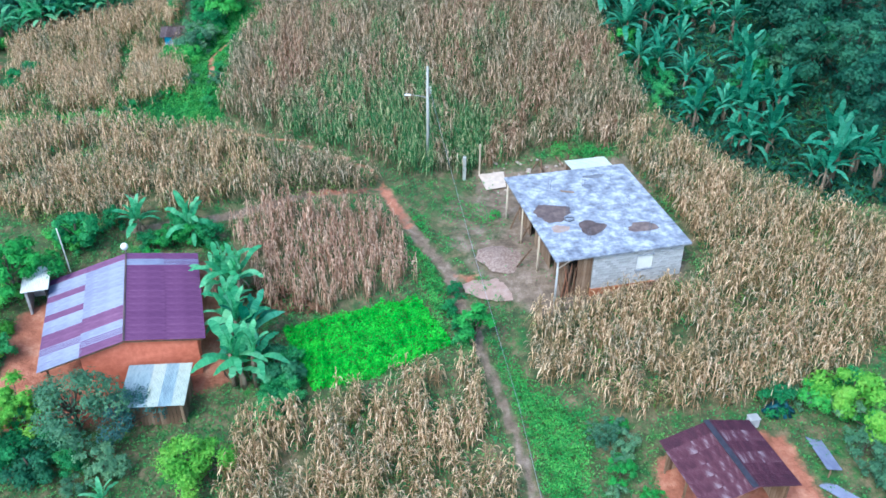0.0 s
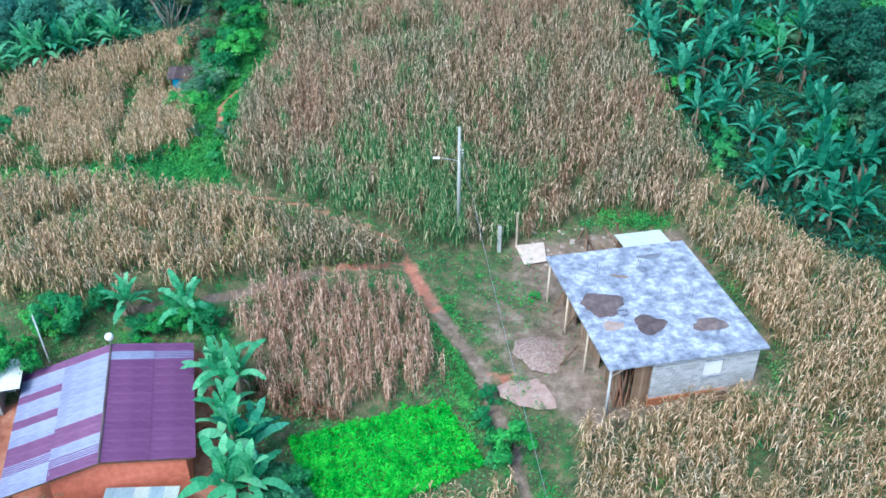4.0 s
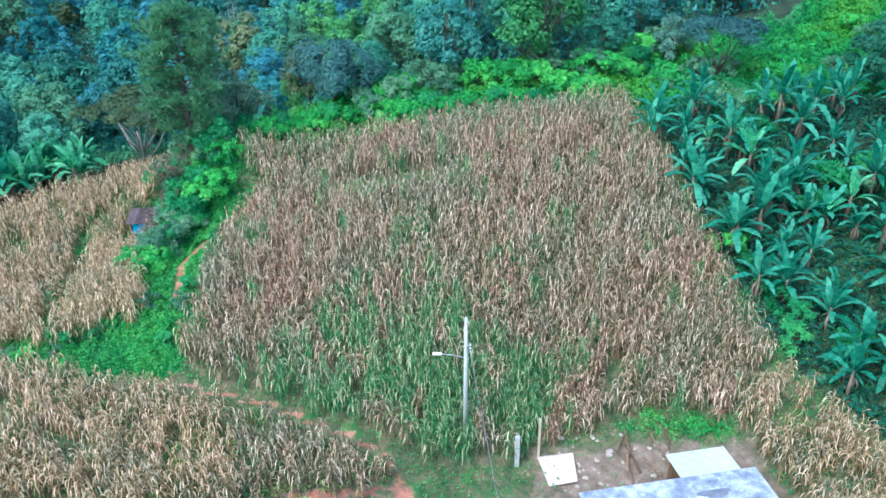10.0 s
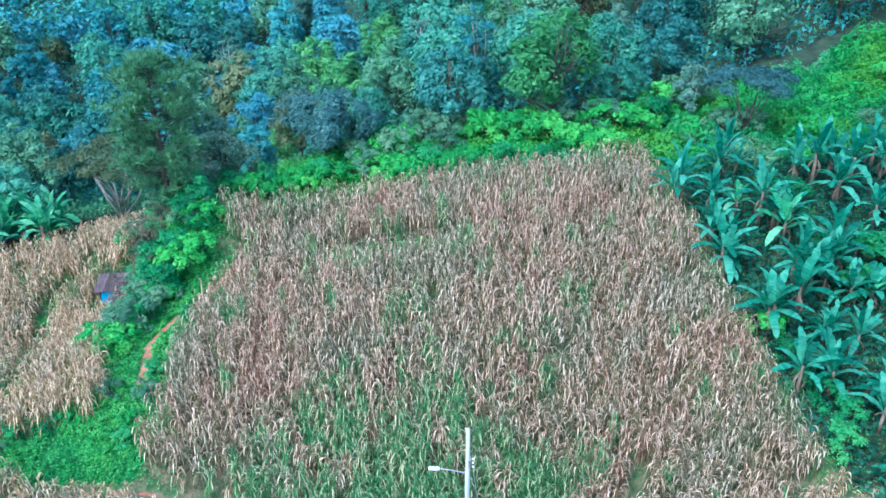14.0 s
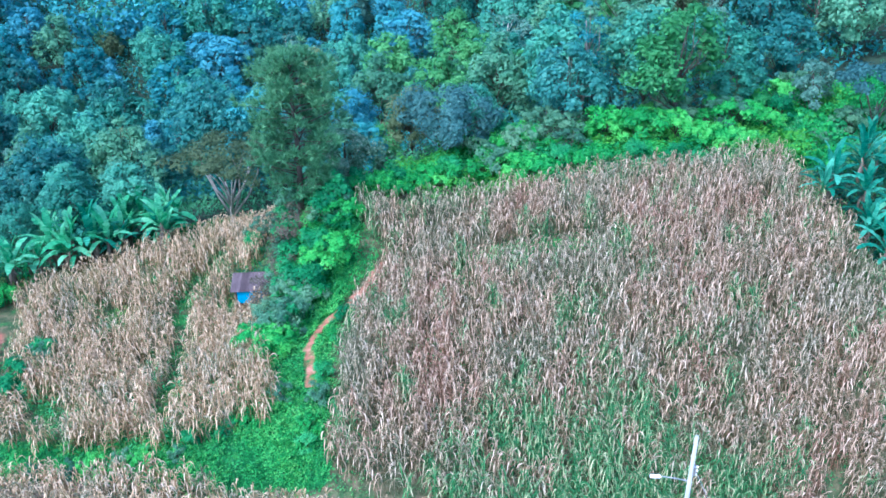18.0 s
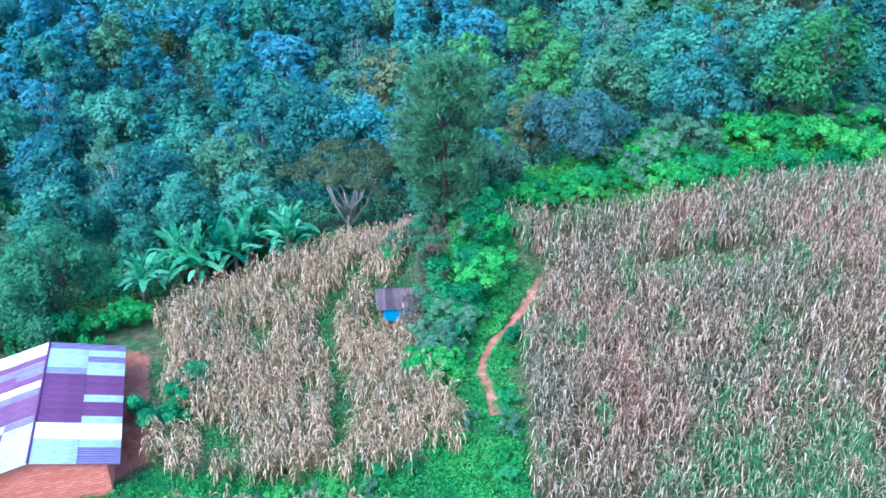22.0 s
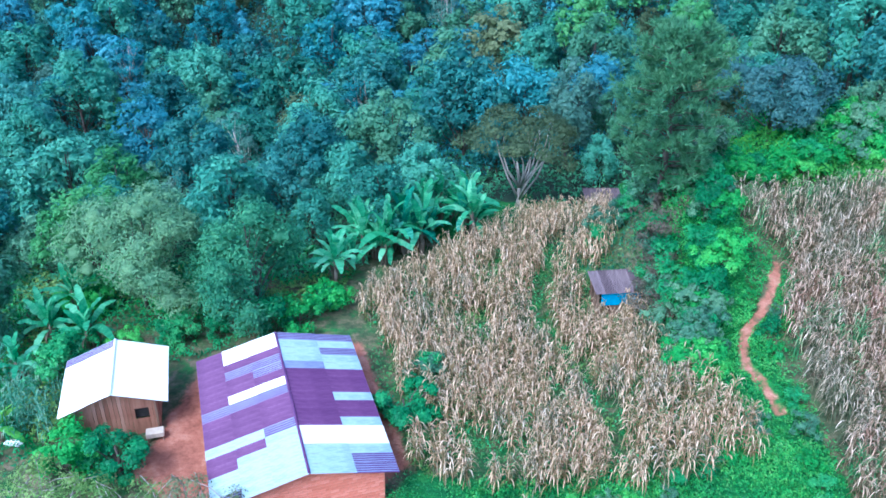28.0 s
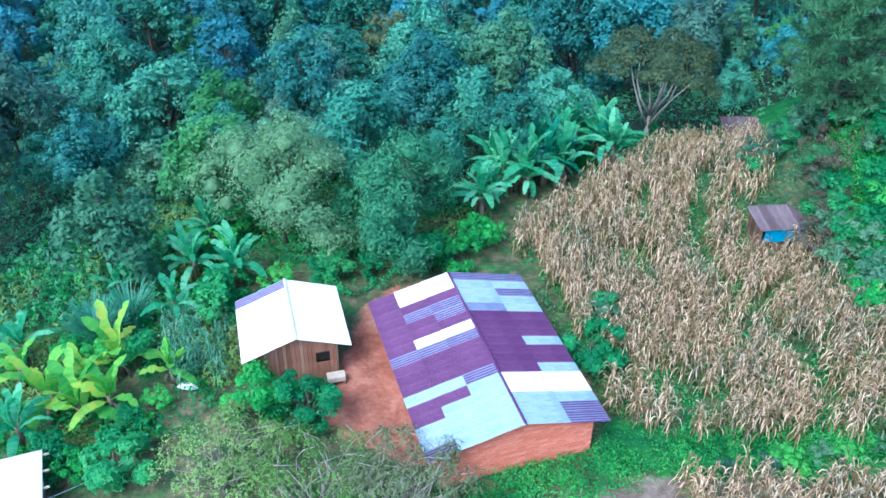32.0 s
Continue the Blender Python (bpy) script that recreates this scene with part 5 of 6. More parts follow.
def gable_house(name, label, m, length, w_left, w_right, wall_h, ridge_h, left_rows, right_rows, wall_mat, over=.35, eave_l=None, eave_r=None, cap=None):
    """Local frame: x across, y along the ridge (0 to length), z up from the floor. Left is -x. Returns the root."""
    root = thing(name, label, "house", m)
    el = wall_h if eave_l is None else eave_l
    er = wall_h if eave_r is None else eave_r
    sheet_slope(root, (0, length + over, ridge_h), (0, -over, ridge_h), (-w_left, length + over, el), (-w_left, -over, el), left_rows)
    sheet_slope(root, (0, length + over, ridge_h), (0, -over, ridge_h), (w_right, length + over, er), (w_right, -over, er), right_rows)
    g = Geo()
    g.tube([(0, -over, ridge_h + .05), (0, length + over, ridge_h + .05)], [.07, .07], 6)
    part("ridge_cap", g, cap or SHEETS[left_rows[0][len(left_rows[0]) // 2]], root)
    return root


def rafters(root, length, w, ridge_h, eave_h, n, over=.3):
    for i in range(n):
        y = -over * .6 + (length + over * 1.2) * i / (n - 1)
        g = Geo().tube([(0, y, ridge_h - .07), (w, y, eave_h - .07)], [.045, .045], 4)
        part("rafter", g, WOOD, root)


def gable_wall(root, y, x0, x1, h0, hr, h1, thick, material, name="gable_wall", base=-1.2):
    """An end wall in the x-z plane, with a peak at x = 0."""
    g = Geo()
    pr = [(x0, base), (x1, base), (x1, h1), (0, hr), (x0, h0)]
    n = len(pr)
    g.add([(x, y - thick / 2, z) for x, z in pr] + [(x, y + thick / 2, z) for x, z in pr],
          [tuple(range(n)), tuple(reversed(range(n, 2 * n)))] + [(i, i + n, (i + 1) % n + n, (i + 1) % n) for i in range(n)])
    return part(name, g, material, root)


def brick_face(root, wall, x0, x1, z0, h, y, bw, bh, material, out=-1, gap=.02):
    """Courses of bricks proud of a wall in the x-z plane; h(x) gives the top."""
    meshes = {}
    row = 0
    z = z0
    while z < z0 + 6:
        x = x0 - (bw / 2 if row % 2 else 0)
        while x < x1:
            a, b = max(x, x0), min(x + bw, x1)
            if b - a > .08 and z + bh < h((a + b) / 2):
                key = round(b - a, 2)
                if key not in meshes:
                    meshes[key] = Geo().box((0, 0, 0), (key - gap, .03, bh - gap), bev=.008).mesh("brick", material)
                part("brick", meshes[key], None, wall, m=pose((a + b) / 2, y + out * .012, z + bh / 2))
            x += bw
        z += bh
        row += 1


def build_adobe_house():
    # ridge from south to north
    a, b = Vector((-42.1, 3.1, 0)), Vector((-45.9, 13.7, 0))
    rz = math.degrees(math.atan2(-(b - a).x, (b - a).y))
    zf = 1.9
    L = (b - a).length - .8
    d = (b - a).normalized()
    o = a + d * .4
    m = pose(o.x, o.y, zf, 0, 0, rz)
    root = gable_house("adobe_house", "orange adobe house with a patchwork corrugated roof", m, L, 4.25, 4.0, 2.55, 3.55,
                       ["wwpttpwtppptccccc", "wwptppwtpppcpcccc", "pppppppt" "pppcppcct"],
                       ["tcccspppppppwwccc", "tctccpppcppcwwctt"], ADOBE, over=.4)
    # walls: the south gable shows its adobe courses
    xs0, xs1 = -3.7, 3.5
    top = lambda x: 3.45 - abs(x) * (.92 / (3.7 if x < 0 else 3.5)) - .03
    wall = gable_wall(root, .1, xs0, xs1, 2.5, 3.42, 2.5, .3, ADOBE_JOINT, "south_wall")
    brick_face(root, wall, xs0, xs1, -.6, top, -.05, .42, .17, ADOBE)
    gable_wall(root, L - .1, xs0, xs1, 2.5, 3.42, 2.5, .3, ADOBE, "north_wall")
    for nm, x in (("west_wall", xs0 + .15), ("east_wall", xs1 - .15)):
        g = Geo().box((x, L / 2, .65), (.3, L - .5, 3.7))
        part(nm, g, ADOBE, root)
    rafters(root, L, -4.2, 3.5, 2.52, 9)
    rafters(root, L, 3.95, 3.5, 2.52, 9)
    g = Geo().box((xs0 + .03, L * .45, .9), (.1, .9, 1.9), bev=.01)
    part("door", g, WOOD, root, "closed brown plank door")
    part("plinth", Geo().box((-.1, -.12, -.95), (7.5, .3, .9), bev=.05), ADOBE_JOINT, root, "washed-out earthen footing")


build_adobe_house()


def plank_wall(root, x0, x1, y, z0, z1, axis="x", top=None, material=WOOD_RED, skip=None):
    """Upright boards of uneven height along x (or along y at x = y)."""
    rnd = random.Random(int(abs(x0 * 31 + y * 17)) + 3)
    p = x0
    k = 0
    while p < x1 - .02:
        w = min(rnd.uniform(.17, .24), x1 - p)
        t = (top(p + w / 2) if top else z1) - rnd.uniform(0, .04)
        if not (skip and skip(p + w / 2)):
            g = Geo().box((0, 0, 0), (w - .012, .03, t - z0), bev=.004)
            mm = pose(p + w / 2, y + rnd.uniform(-.006, .006), (t + z0) / 2) if axis == "x" else pose(y + rnd.uniform(-.006, .006), p + w / 2, (t + z0) / 2, 0, 0, 90)
            part("board", g, material, root, m=mm)
        p += w
        k += 1


def build_hut():
    a, b = Vector((-52.9, 7.8, 0)), Vector((-54.3, 12.2, 0))
    rz = math.degrees(math.atan2(-(b - a).x, (b - a).y))
    L = (b - a).length - .6
    o = a + (b - a).normalized() * .4
    m = pose(o.x, o.y, 2.4, 0, 0, rz)
    root = gable_house("plank_hut", "wooden plank hut under a bright white sheet roof", m, L, 2.5, 2.5, 2.3, 3.2, ["twwwwww", "twwwwww"], ["wwwwww"], WOOD_RED, over=.4)
    top = lambda x: 3.12 - abs(x) * .38
    plank_wall(root, -1.95, 2.0, .05, -.5, 2.3, top=top, skip=lambda x: .85 < x < 1.6)
    for z0, z1 in ((-.5, 1.1), (1.75, 2.55)):
        part("board", Geo().box((1.22, .05, (z0 + z1) / 2), (.74, .03, z1 - z0), bev=.004), WOOD_RED, root)
    # near-black panel behind the gap paints the hut's unlit inside
    part("window_opening", Geo().box((1.22, .2, 1.42), (.78, .02, .68)), DARK, root, "dark panel painted as the unlit room behind an unglazed window")
    plank_wall(root, -1.95, 2.0, L - .05, -.5, 2.3, top=top)
    plank_wall(root, .1, L - .1, -1.95, -.5, 2.25, axis="y")
    plank_wall(root, .1, L - .1, 2.0, -.5, 2.25, axis="y")
    rafters(root, L, -2.45, 3.12, 2.24, 5)
    rafters(root, L, 2.45, 3.12, 2.24, 5)
    for x in (-1.9, 1.95):
        part("corner_post", Geo().tube([(x, -.02, -.6), (x, -.02, 2.3)], [.07, .06], 6), WOOD, root)
    # a trough on legs before the wall
    t = thing("wooden_trough", "rough wooden trough on legs beside the hut", "trough", m @ pose(1.75, -.55, -.25))
    part("box", Geo().box((0, 0, .75), (.9, .5, .3), bev=.02), WOOD_PALE, t)
    for sx in (-.38, .38):
        for sy in (-.2, .2):
            part("leg", Geo().tube([(sx, sy, -.3), (sx, sy, .62)], [.04, .04], 5), WOOD, t)


build_hut()


def build_maroon_house():
    a, b = Vector((-17.8, -22.6, 0)), Vector((-20.5, -13.3, 0))
    rz = math.degrees(math.atan2(-(b - a).x, (b - a).y))
    L = (b - a).length - .5
    o = a + (b - a).normalized() * .25
    m = pose(o.x, o.y, -2.0, 0, 0, rz)
    root = gable_house("maroon_roofed_house", "adobe house under a maroon and zinc sheet roof", m, L, 5.0, 4.5, 2.0, 2.95,
                       ["psssssssppstp", "psspsspsspptss"], ["psppppppppppp", "ptppppppppppp"], ADOBE, over=.25, eave_l=1.72, eave_r=2.15, cap=DARK_SHEET)
    gable_wall(root, .15, -2.6, 4.1, 2.2, 2.85, 2.1, .3, ADOBE, "south_wall")
    gable_wall(root, L - .15, -4.4, 4.1, 1.75, 2.85, 2.1, .3, ADOBE, "north_wall")
    part("east_wall", Geo().box((4.0, L / 2, .5), (.3, L - .5, 3.2)), ADOBE, root)
    part("inner_wall", Geo().box((-2.6, L / 2, .6), (.3, L - .5, 3.3)), ADOBE, root)
    for i in range(4):
        part("porch_post", Geo().tube([(-4.7, .3 + i * (L - .6) / 3, -1), (-4.7, .3 + i * (L - .6) / 3, 1.75)], [.08, .07], 6), WOOD, root)
    rafters(root, L, -4.95, 2.9, 1.68, 8)
    rafters(root, L, 4.45, 2.9, 2.1, 8)
    # round white lamp on its stalk above the ridge
    lamp = thing("globe_lamp", "white round globe lamp on a short pipe above the ridge", "lamp", m @ pose(0, L + .2, 2.9))
    part("pipe", Geo().tube([(0, 0, -.1), (0, 0, .45)], [.03, .03], 6), METAL, lamp)
    g = Geo()
    g.tube([(0, 0, .42 + .52 * (1 - math.cos(t * math.pi / 8)) / 2) for t in range(9)], [max(.02, .26 * math.sin(t * math.pi / 8)) for t in range(9)], 12)
    part("globe", g, LAMP, lamp, smooth=True)
    # small zinc-roofed wash house beside it
    w = thing("wash_house", "small block wash house with a flat white sheet roof", "shed", pose(-25.9, -15.6, gz(-25.9, -15.6), 0, 0, rz))
    part("wall", Geo().box((0, .5, .8), (1.3, .15, 2.0)), BLOCK, w)
    part("wall", Geo().box((-.6, -.3, .8), (.15, 1.7, 2.0)), BLOCK, w)
    # this side is near-black, coloured like an opening
    part("wall", Geo().box((.62, -.3, .8), (.12, 1.7, 2.0)), DARK, w)
    sheet_slope(w, (-.85, 1.2, 1.95), (.85, 1.2, 1.95), (-.85, -1.3, 1.8), (.85, -1.3, 1.8), ["ww"])
    pipe = thing("pipe", "tall white upright pipe behind the house", "pipe", pose(-24.8, -13.0, gz(-24.8, -13)))
    part("tube", Geo().tube([(0, 0, -.3), (-.15, 0, 3.6)], [.05, .05], 6), LAMP, pipe)
    # lean-to of zinc sheets among the bushes
    s = thing("zinc_lean_to", "low lean-to with pale zinc roof sheets and grey plank walls", "shed", pose(-15.9, -24.0, gz(-15.9, -24), 0, 0, rz - 12))
    sheet_slope(s, (-1.9, 1.7, 2.1), (1.9, 1.7, 2.1), (-1.9, -1.5, 1.75), (1.9, -1.5, 1.75), ["ccgcg"])
    plank_wall(s, -1.7, 1.7, -1.2, -.8, 1.7, material=WOOD)
    plank_wall(s, -1.1, 1.5, -1.7, -.8, 1.8, axis="y", material=WOOD)
    plank_wall(s, -1.1, 1.5, 1.7, -.8, 1.8, axis="y", material=WOOD)


build_maroon_house()


def build_rusty_shed():
    a, b = Vector((16.9, -33.2, 0)), Vector((15.6, -28.7, 0))
    rz = math.degrees(math.atan2(-(b - a).x, (b - a).y))
    L = (b - a).length - .3
    o = a + (b - a).normalized() * .15
    z0 = gz(16, -31)
    m = pose(o.x, o.y, z0, 0, 0, rz)
    h = .6 - z0
    root = gable_house("rusty_shed", "open shed with a rusty maroon corrugated roof", m, L, 2.75, 2.5, h - .75, h, ["rrrrrr"], ["rrrrrr"], WOOD, over=.2, eave_l=h - .72, eave_r=h - .7)
    # added strip whose dark colour stands for the gap along the ridge
    part("ridge_board", Geo().box((-.18, L / 2, h + .07), (.4, L + .4, .03), bev=.01), RIDGE_GAP, root, "dark strip standing in for the gap beside the ridge")
    for x in (-2.4, 2.2):
        for i in range(3):
            part("post", Geo().tube([(x, .2 + i * (L - .4) / 2, -.4), (x, .2 + i * (L - .4) / 2, h - .7)], [.08, .07], 6), WOOD, root)
    plank_wall(root, -2.3, 2.1, L - .1, -.3, h - .7, material=WOOD)
    plank_wall(root, .2, L - .2, 2.15, -.3, h - .8, axis="y", material=WOOD)
    rafters(root, L, -2.7, h - .04, h - .76, 5, .1)
    rafters(root, L, 2.45, h - .04, h - .74, 5, .1)
    # loose sheets leaning by the bushes
    for x, y, r, ch in ((22.1, -29.0, 2, "s"), (22.6, -31.8, 36, "s")):
        sh = thing("zinc_sheet", "loose bluish zinc sheet propped near the bushes", "roof sheet", pose(x, y, gz(x, y) + .35, -8, 6, r))
        part("sheet", sheet_mesh("sheet", .85, 3.0, ZINC), None, sh, m=pose(-.4, 1.5, 0))
        for k in (-1, 1):
            part("prop", Geo().tube([(0, k * 1.2, -.8), (0, k * 1.2, -.03)], [.05, .05], 5), WOOD, sh)
    tank = thing("block_tank", "small grey block water tank beside the rusty roof", "tank", pose(18.9, -26.8, gz(18.9, -26.8), 0, 0, 12))
    part("body", Geo().box((0, 0, .2), (.6, .5, .7), bev=.03), BLOCK, tank)
    part("lid", Geo().box((0, 0, .57), (.66, .56, .05), bev=.02), BLOCK, tank)
    net = thing("netting_heap", "heap of dark teal netting under the bushes", "netting", pose(20.6, -26.0, gz(20.6, -26)))
    g = Geo()
    for k in range(9):
        g.tube([(math.cos(k) * .9, math.sin(k) * .6, 0), (math.cos(k * 2.2) * .3, math.sin(k * 1.7) * .3, .7), (math.cos(k + 2.4) * .9, math.sin(k + 2.4) * .6, 0)], [.12, .16, .12], 6)
    part("net", g, TEAL_TANK, net, smooth=True)


build_rusty_shed()


def build_blue_shed():
    x, y = -25.85, 22.8
    z = 3.85
    zg = gz(x, y)
    root = thing("tarpaulin_shed", "small shed with a rusty sheet roof and blue tarpaulin sides", "shed", pose(x, y, 0, 0, 0, 9))
    sheet_slope(root, (-1.6, 1.0, z + .25), (1.6, 1.0, z + .25), (-1.6, -1.2, z - .05), (1.6, -1.2, z - .05), ["ddddd"])
    for sx in (-1.3, 1.3):
        for sy in (-1, .85):
            part("post", Geo().tube([(sx, sy, zg - .6), (sx, sy, z - .05)], [.06, .05], 6), WOOD, root)
    part("tarpaulin", Geo().box((.15, -1.12, z - .6), (2.6, .03, .95), bev=.01), BLUE, root, "bright blue tarpaulin wall")
    plank_wall(root, -1.0, .9, -1.35, zg - .5, z - .1, axis="y", material=WOOD)
    plank_wall(root, -1.0, .9, 1.35, zg - .5, z - .1, axis="y", material=WOOD)
    plank_wall(root, -1.35, 1.35, -1.06, zg - .5, z - .9, material=WOOD)
    # low dark shed at the wood's edge
    x, y = -25.3, 34.6
    zg = gz(x, y)
    s = thing("low_shed", "low dark shed with a rusty roof at the wood's edge", "shed", pose(x, y, 2.3, 0, 0, 4))
    sheet_slope(s, (-1.4, 1.1, 2.0), (1.4, 1.1, 2.0), (-1.4, -1.1, 1.7), (1.4, -1.1, 1.7), ["dddd"])
    plank_wall(s, -1.2, 1.2, -.9, -.5, 1.65, material=WOOD)
    for sx in (-1.2, 1.2):
        part("post", Geo().tube([(sx, .9, -1), (sx, .9, 1.9)], [.06, .05], 6), WOOD, s)


build_blue_shed()


def build_corner_shed():
    """The white roof at the south-west edge, its rafters sticking out."""
    x, y = -64.9, .4
    zg = gz(x, y)
    root = thing("white_roofed_shed", "plank shed with a white sheet roof and rafter ends sticking out", "shed", pose(x, y, 0, 0, 0, 23))
    z = 2.5
    sheet_slope(root, (-2.4, 2.1, z), (1.9, 2.1, z), (-2.4, -2.6, z - .3), (1.9, -2.6, z - .3), ["wwwww"])
    for k in range(5):
        part("rafter", Geo().box((-.1, 1.9 - k * .95, z - .12 - k * .06), (4.6, .08, .1), bev=.01), WOOD_PALE, root)
    plank_wall(root, -2.2, 1.6, 1.7, zg - .4, z - .15, material=WOOD)
    plank_wall(root, -2.3, 1.7, 1.6, zg - .4, z - .3, axis="y", material=WOOD)
    plank_wall(root, -2.2, 1.6, -2.3, zg - .4, z - .4, material=WOOD)


build_corner_shed()


def build_shed_wire():
    w = thing("clothes_line", "thin pale wire strung from the white-roofed shed to a stake", "wire", Matrix())
    a, b = Vector((-63.2, 0.2, 2.3)), Vector((-59.3, 2.3, 3.2))
    pts = [a.lerp(b, t / 8) - Vector((0, 0, .12 * math.sin(t / 8 * math.pi))) for t in range(9)]
    part("line", Geo().tube(pts, [.012] * 9, 4), METAL, w)
    part("stake", Geo().tube([(b.x, b.y, gz(b.x, b.y) - .3), tuple(b)], [.05, .04], 6), WOOD, w)


build_shed_wire()


def build_west_corner():
    """Cane, green maize and odds and ends round the hut."""
    x, y = sprinkle([(-61.6, 13.5), (-58, 13), (-56.6, 8.4), (-59.3, 7.4)], 4)
    tagged(new("green_maize", corn_mesh("green_maize", x, y, 2.0, CORN_YOUNG)), "small stand of green maize beside the hut", "maize", kind="stuff")
    for cx, cy in ((-65.2, 12.7), (-63.8, 14.0), (-65.1, 12.4)):
        root = thing("cane_clump", "clump of arching blue-green sugar cane", "sugar cane", pose(cx, cy, gz(cx, cy)))
        n = 260
        rr = np.random.default_rng(int(-cx * 10))
        a, r0 = rr.uniform(0, 6.28, n), rr.uniform(0, .9, n)
        out, up = rr.uniform(.4, 1.5, n), rr.uniform(1.6, 2.8, n)
        V, Q = [], []
        for i in range(n):
            d, s = np.array((math.cos(a[i]), math.sin(a[i]), 0)), np.array((-math.sin(a[i]), math.cos(a[i]), 0)) * .045
            o = d * r0[i]
            k = len(V)
            for t in (0, .4, .75, 1):
                p = o + d * out[i] * t * t + np.array((0, 0, up[i] * (t * 1.35 - .45 * t * t)))
                V += [p - s * (1 - .8 * t), p + s * (1 - .8 * t)]
            Q += [(k + 2 * j, k + 2 * j + 1, k + 2 * j + 3, k + 2 * j + 2) for j in range(3)]
        part("foliage", grid_mesh("foliage", np.array(V), np.array(Q), LEAF["cane"]), None, root)
    b = thing("blue_barrel", "blue plastic barrel among the banana plants", "barrel", pose(-62.6, 11.3, gz(-62.6, 11.3)))
    part("body", Geo().tube([(0, 0, 0), (0, 0, .1), (0, 0, .45), (0, 0, .8), (0, 0, .9)], [.26, .3, .33, .3, .26], 12), BLUE, b, smooth=True)
    part("lid", Geo().tube([(0, 0, .9), (0, 0, .95)], [.27, .27], 12), BLUE, b)
    c = thing("white_cloth", "white cloth thrown over a bush", "cloth", pose(-58.7, 8, gz(-58.7, 8) + .3))
    part("cloth", slab_patch((1.3, .5), .45, 4, .25), WHITE, c, smooth=True)


HOUSE = pose(8.42, -17.02, 0, 0, 0, 13.6)
HW, HD, HT = 9.5, 11.35, 3.0


def slab_patch(bumps, r, seed, rise):
    """A low irregular heap."""
    rnd = random.Random(seed)
    g = Geo()
    n = 22
    k = [rnd.uniform(.72, 1.16) for _ in range(n)]
    rings = [(1, 0), (.8, .5), (.45, .9)]
    for s, hh in rings:
        for i in range(n):
            a = 2 * math.pi * i / n
            rr = r * s * (1 + .12 * math.sin(3 * a + seed) + .5 * (k[i] - 1))
            g.v.append((math.cos(a) * rr * bumps[0], math.sin(a) * rr * bumps[1], rise * hh * rnd.uniform(.7, 1.1)))
    g.v.append((0, 0, rise))
    for j in range(2):
        for i in range(n):
            g.f.append((j * n + i, j * n + (i + 1) % n, (j + 1) * n + (i + 1) % n, (j + 1) * n + i))
    for i in range(n):
        g.f.append((2 * n + i, 2 * n + (i + 1) % n, 3 * n))
    return g


build_west_corner()


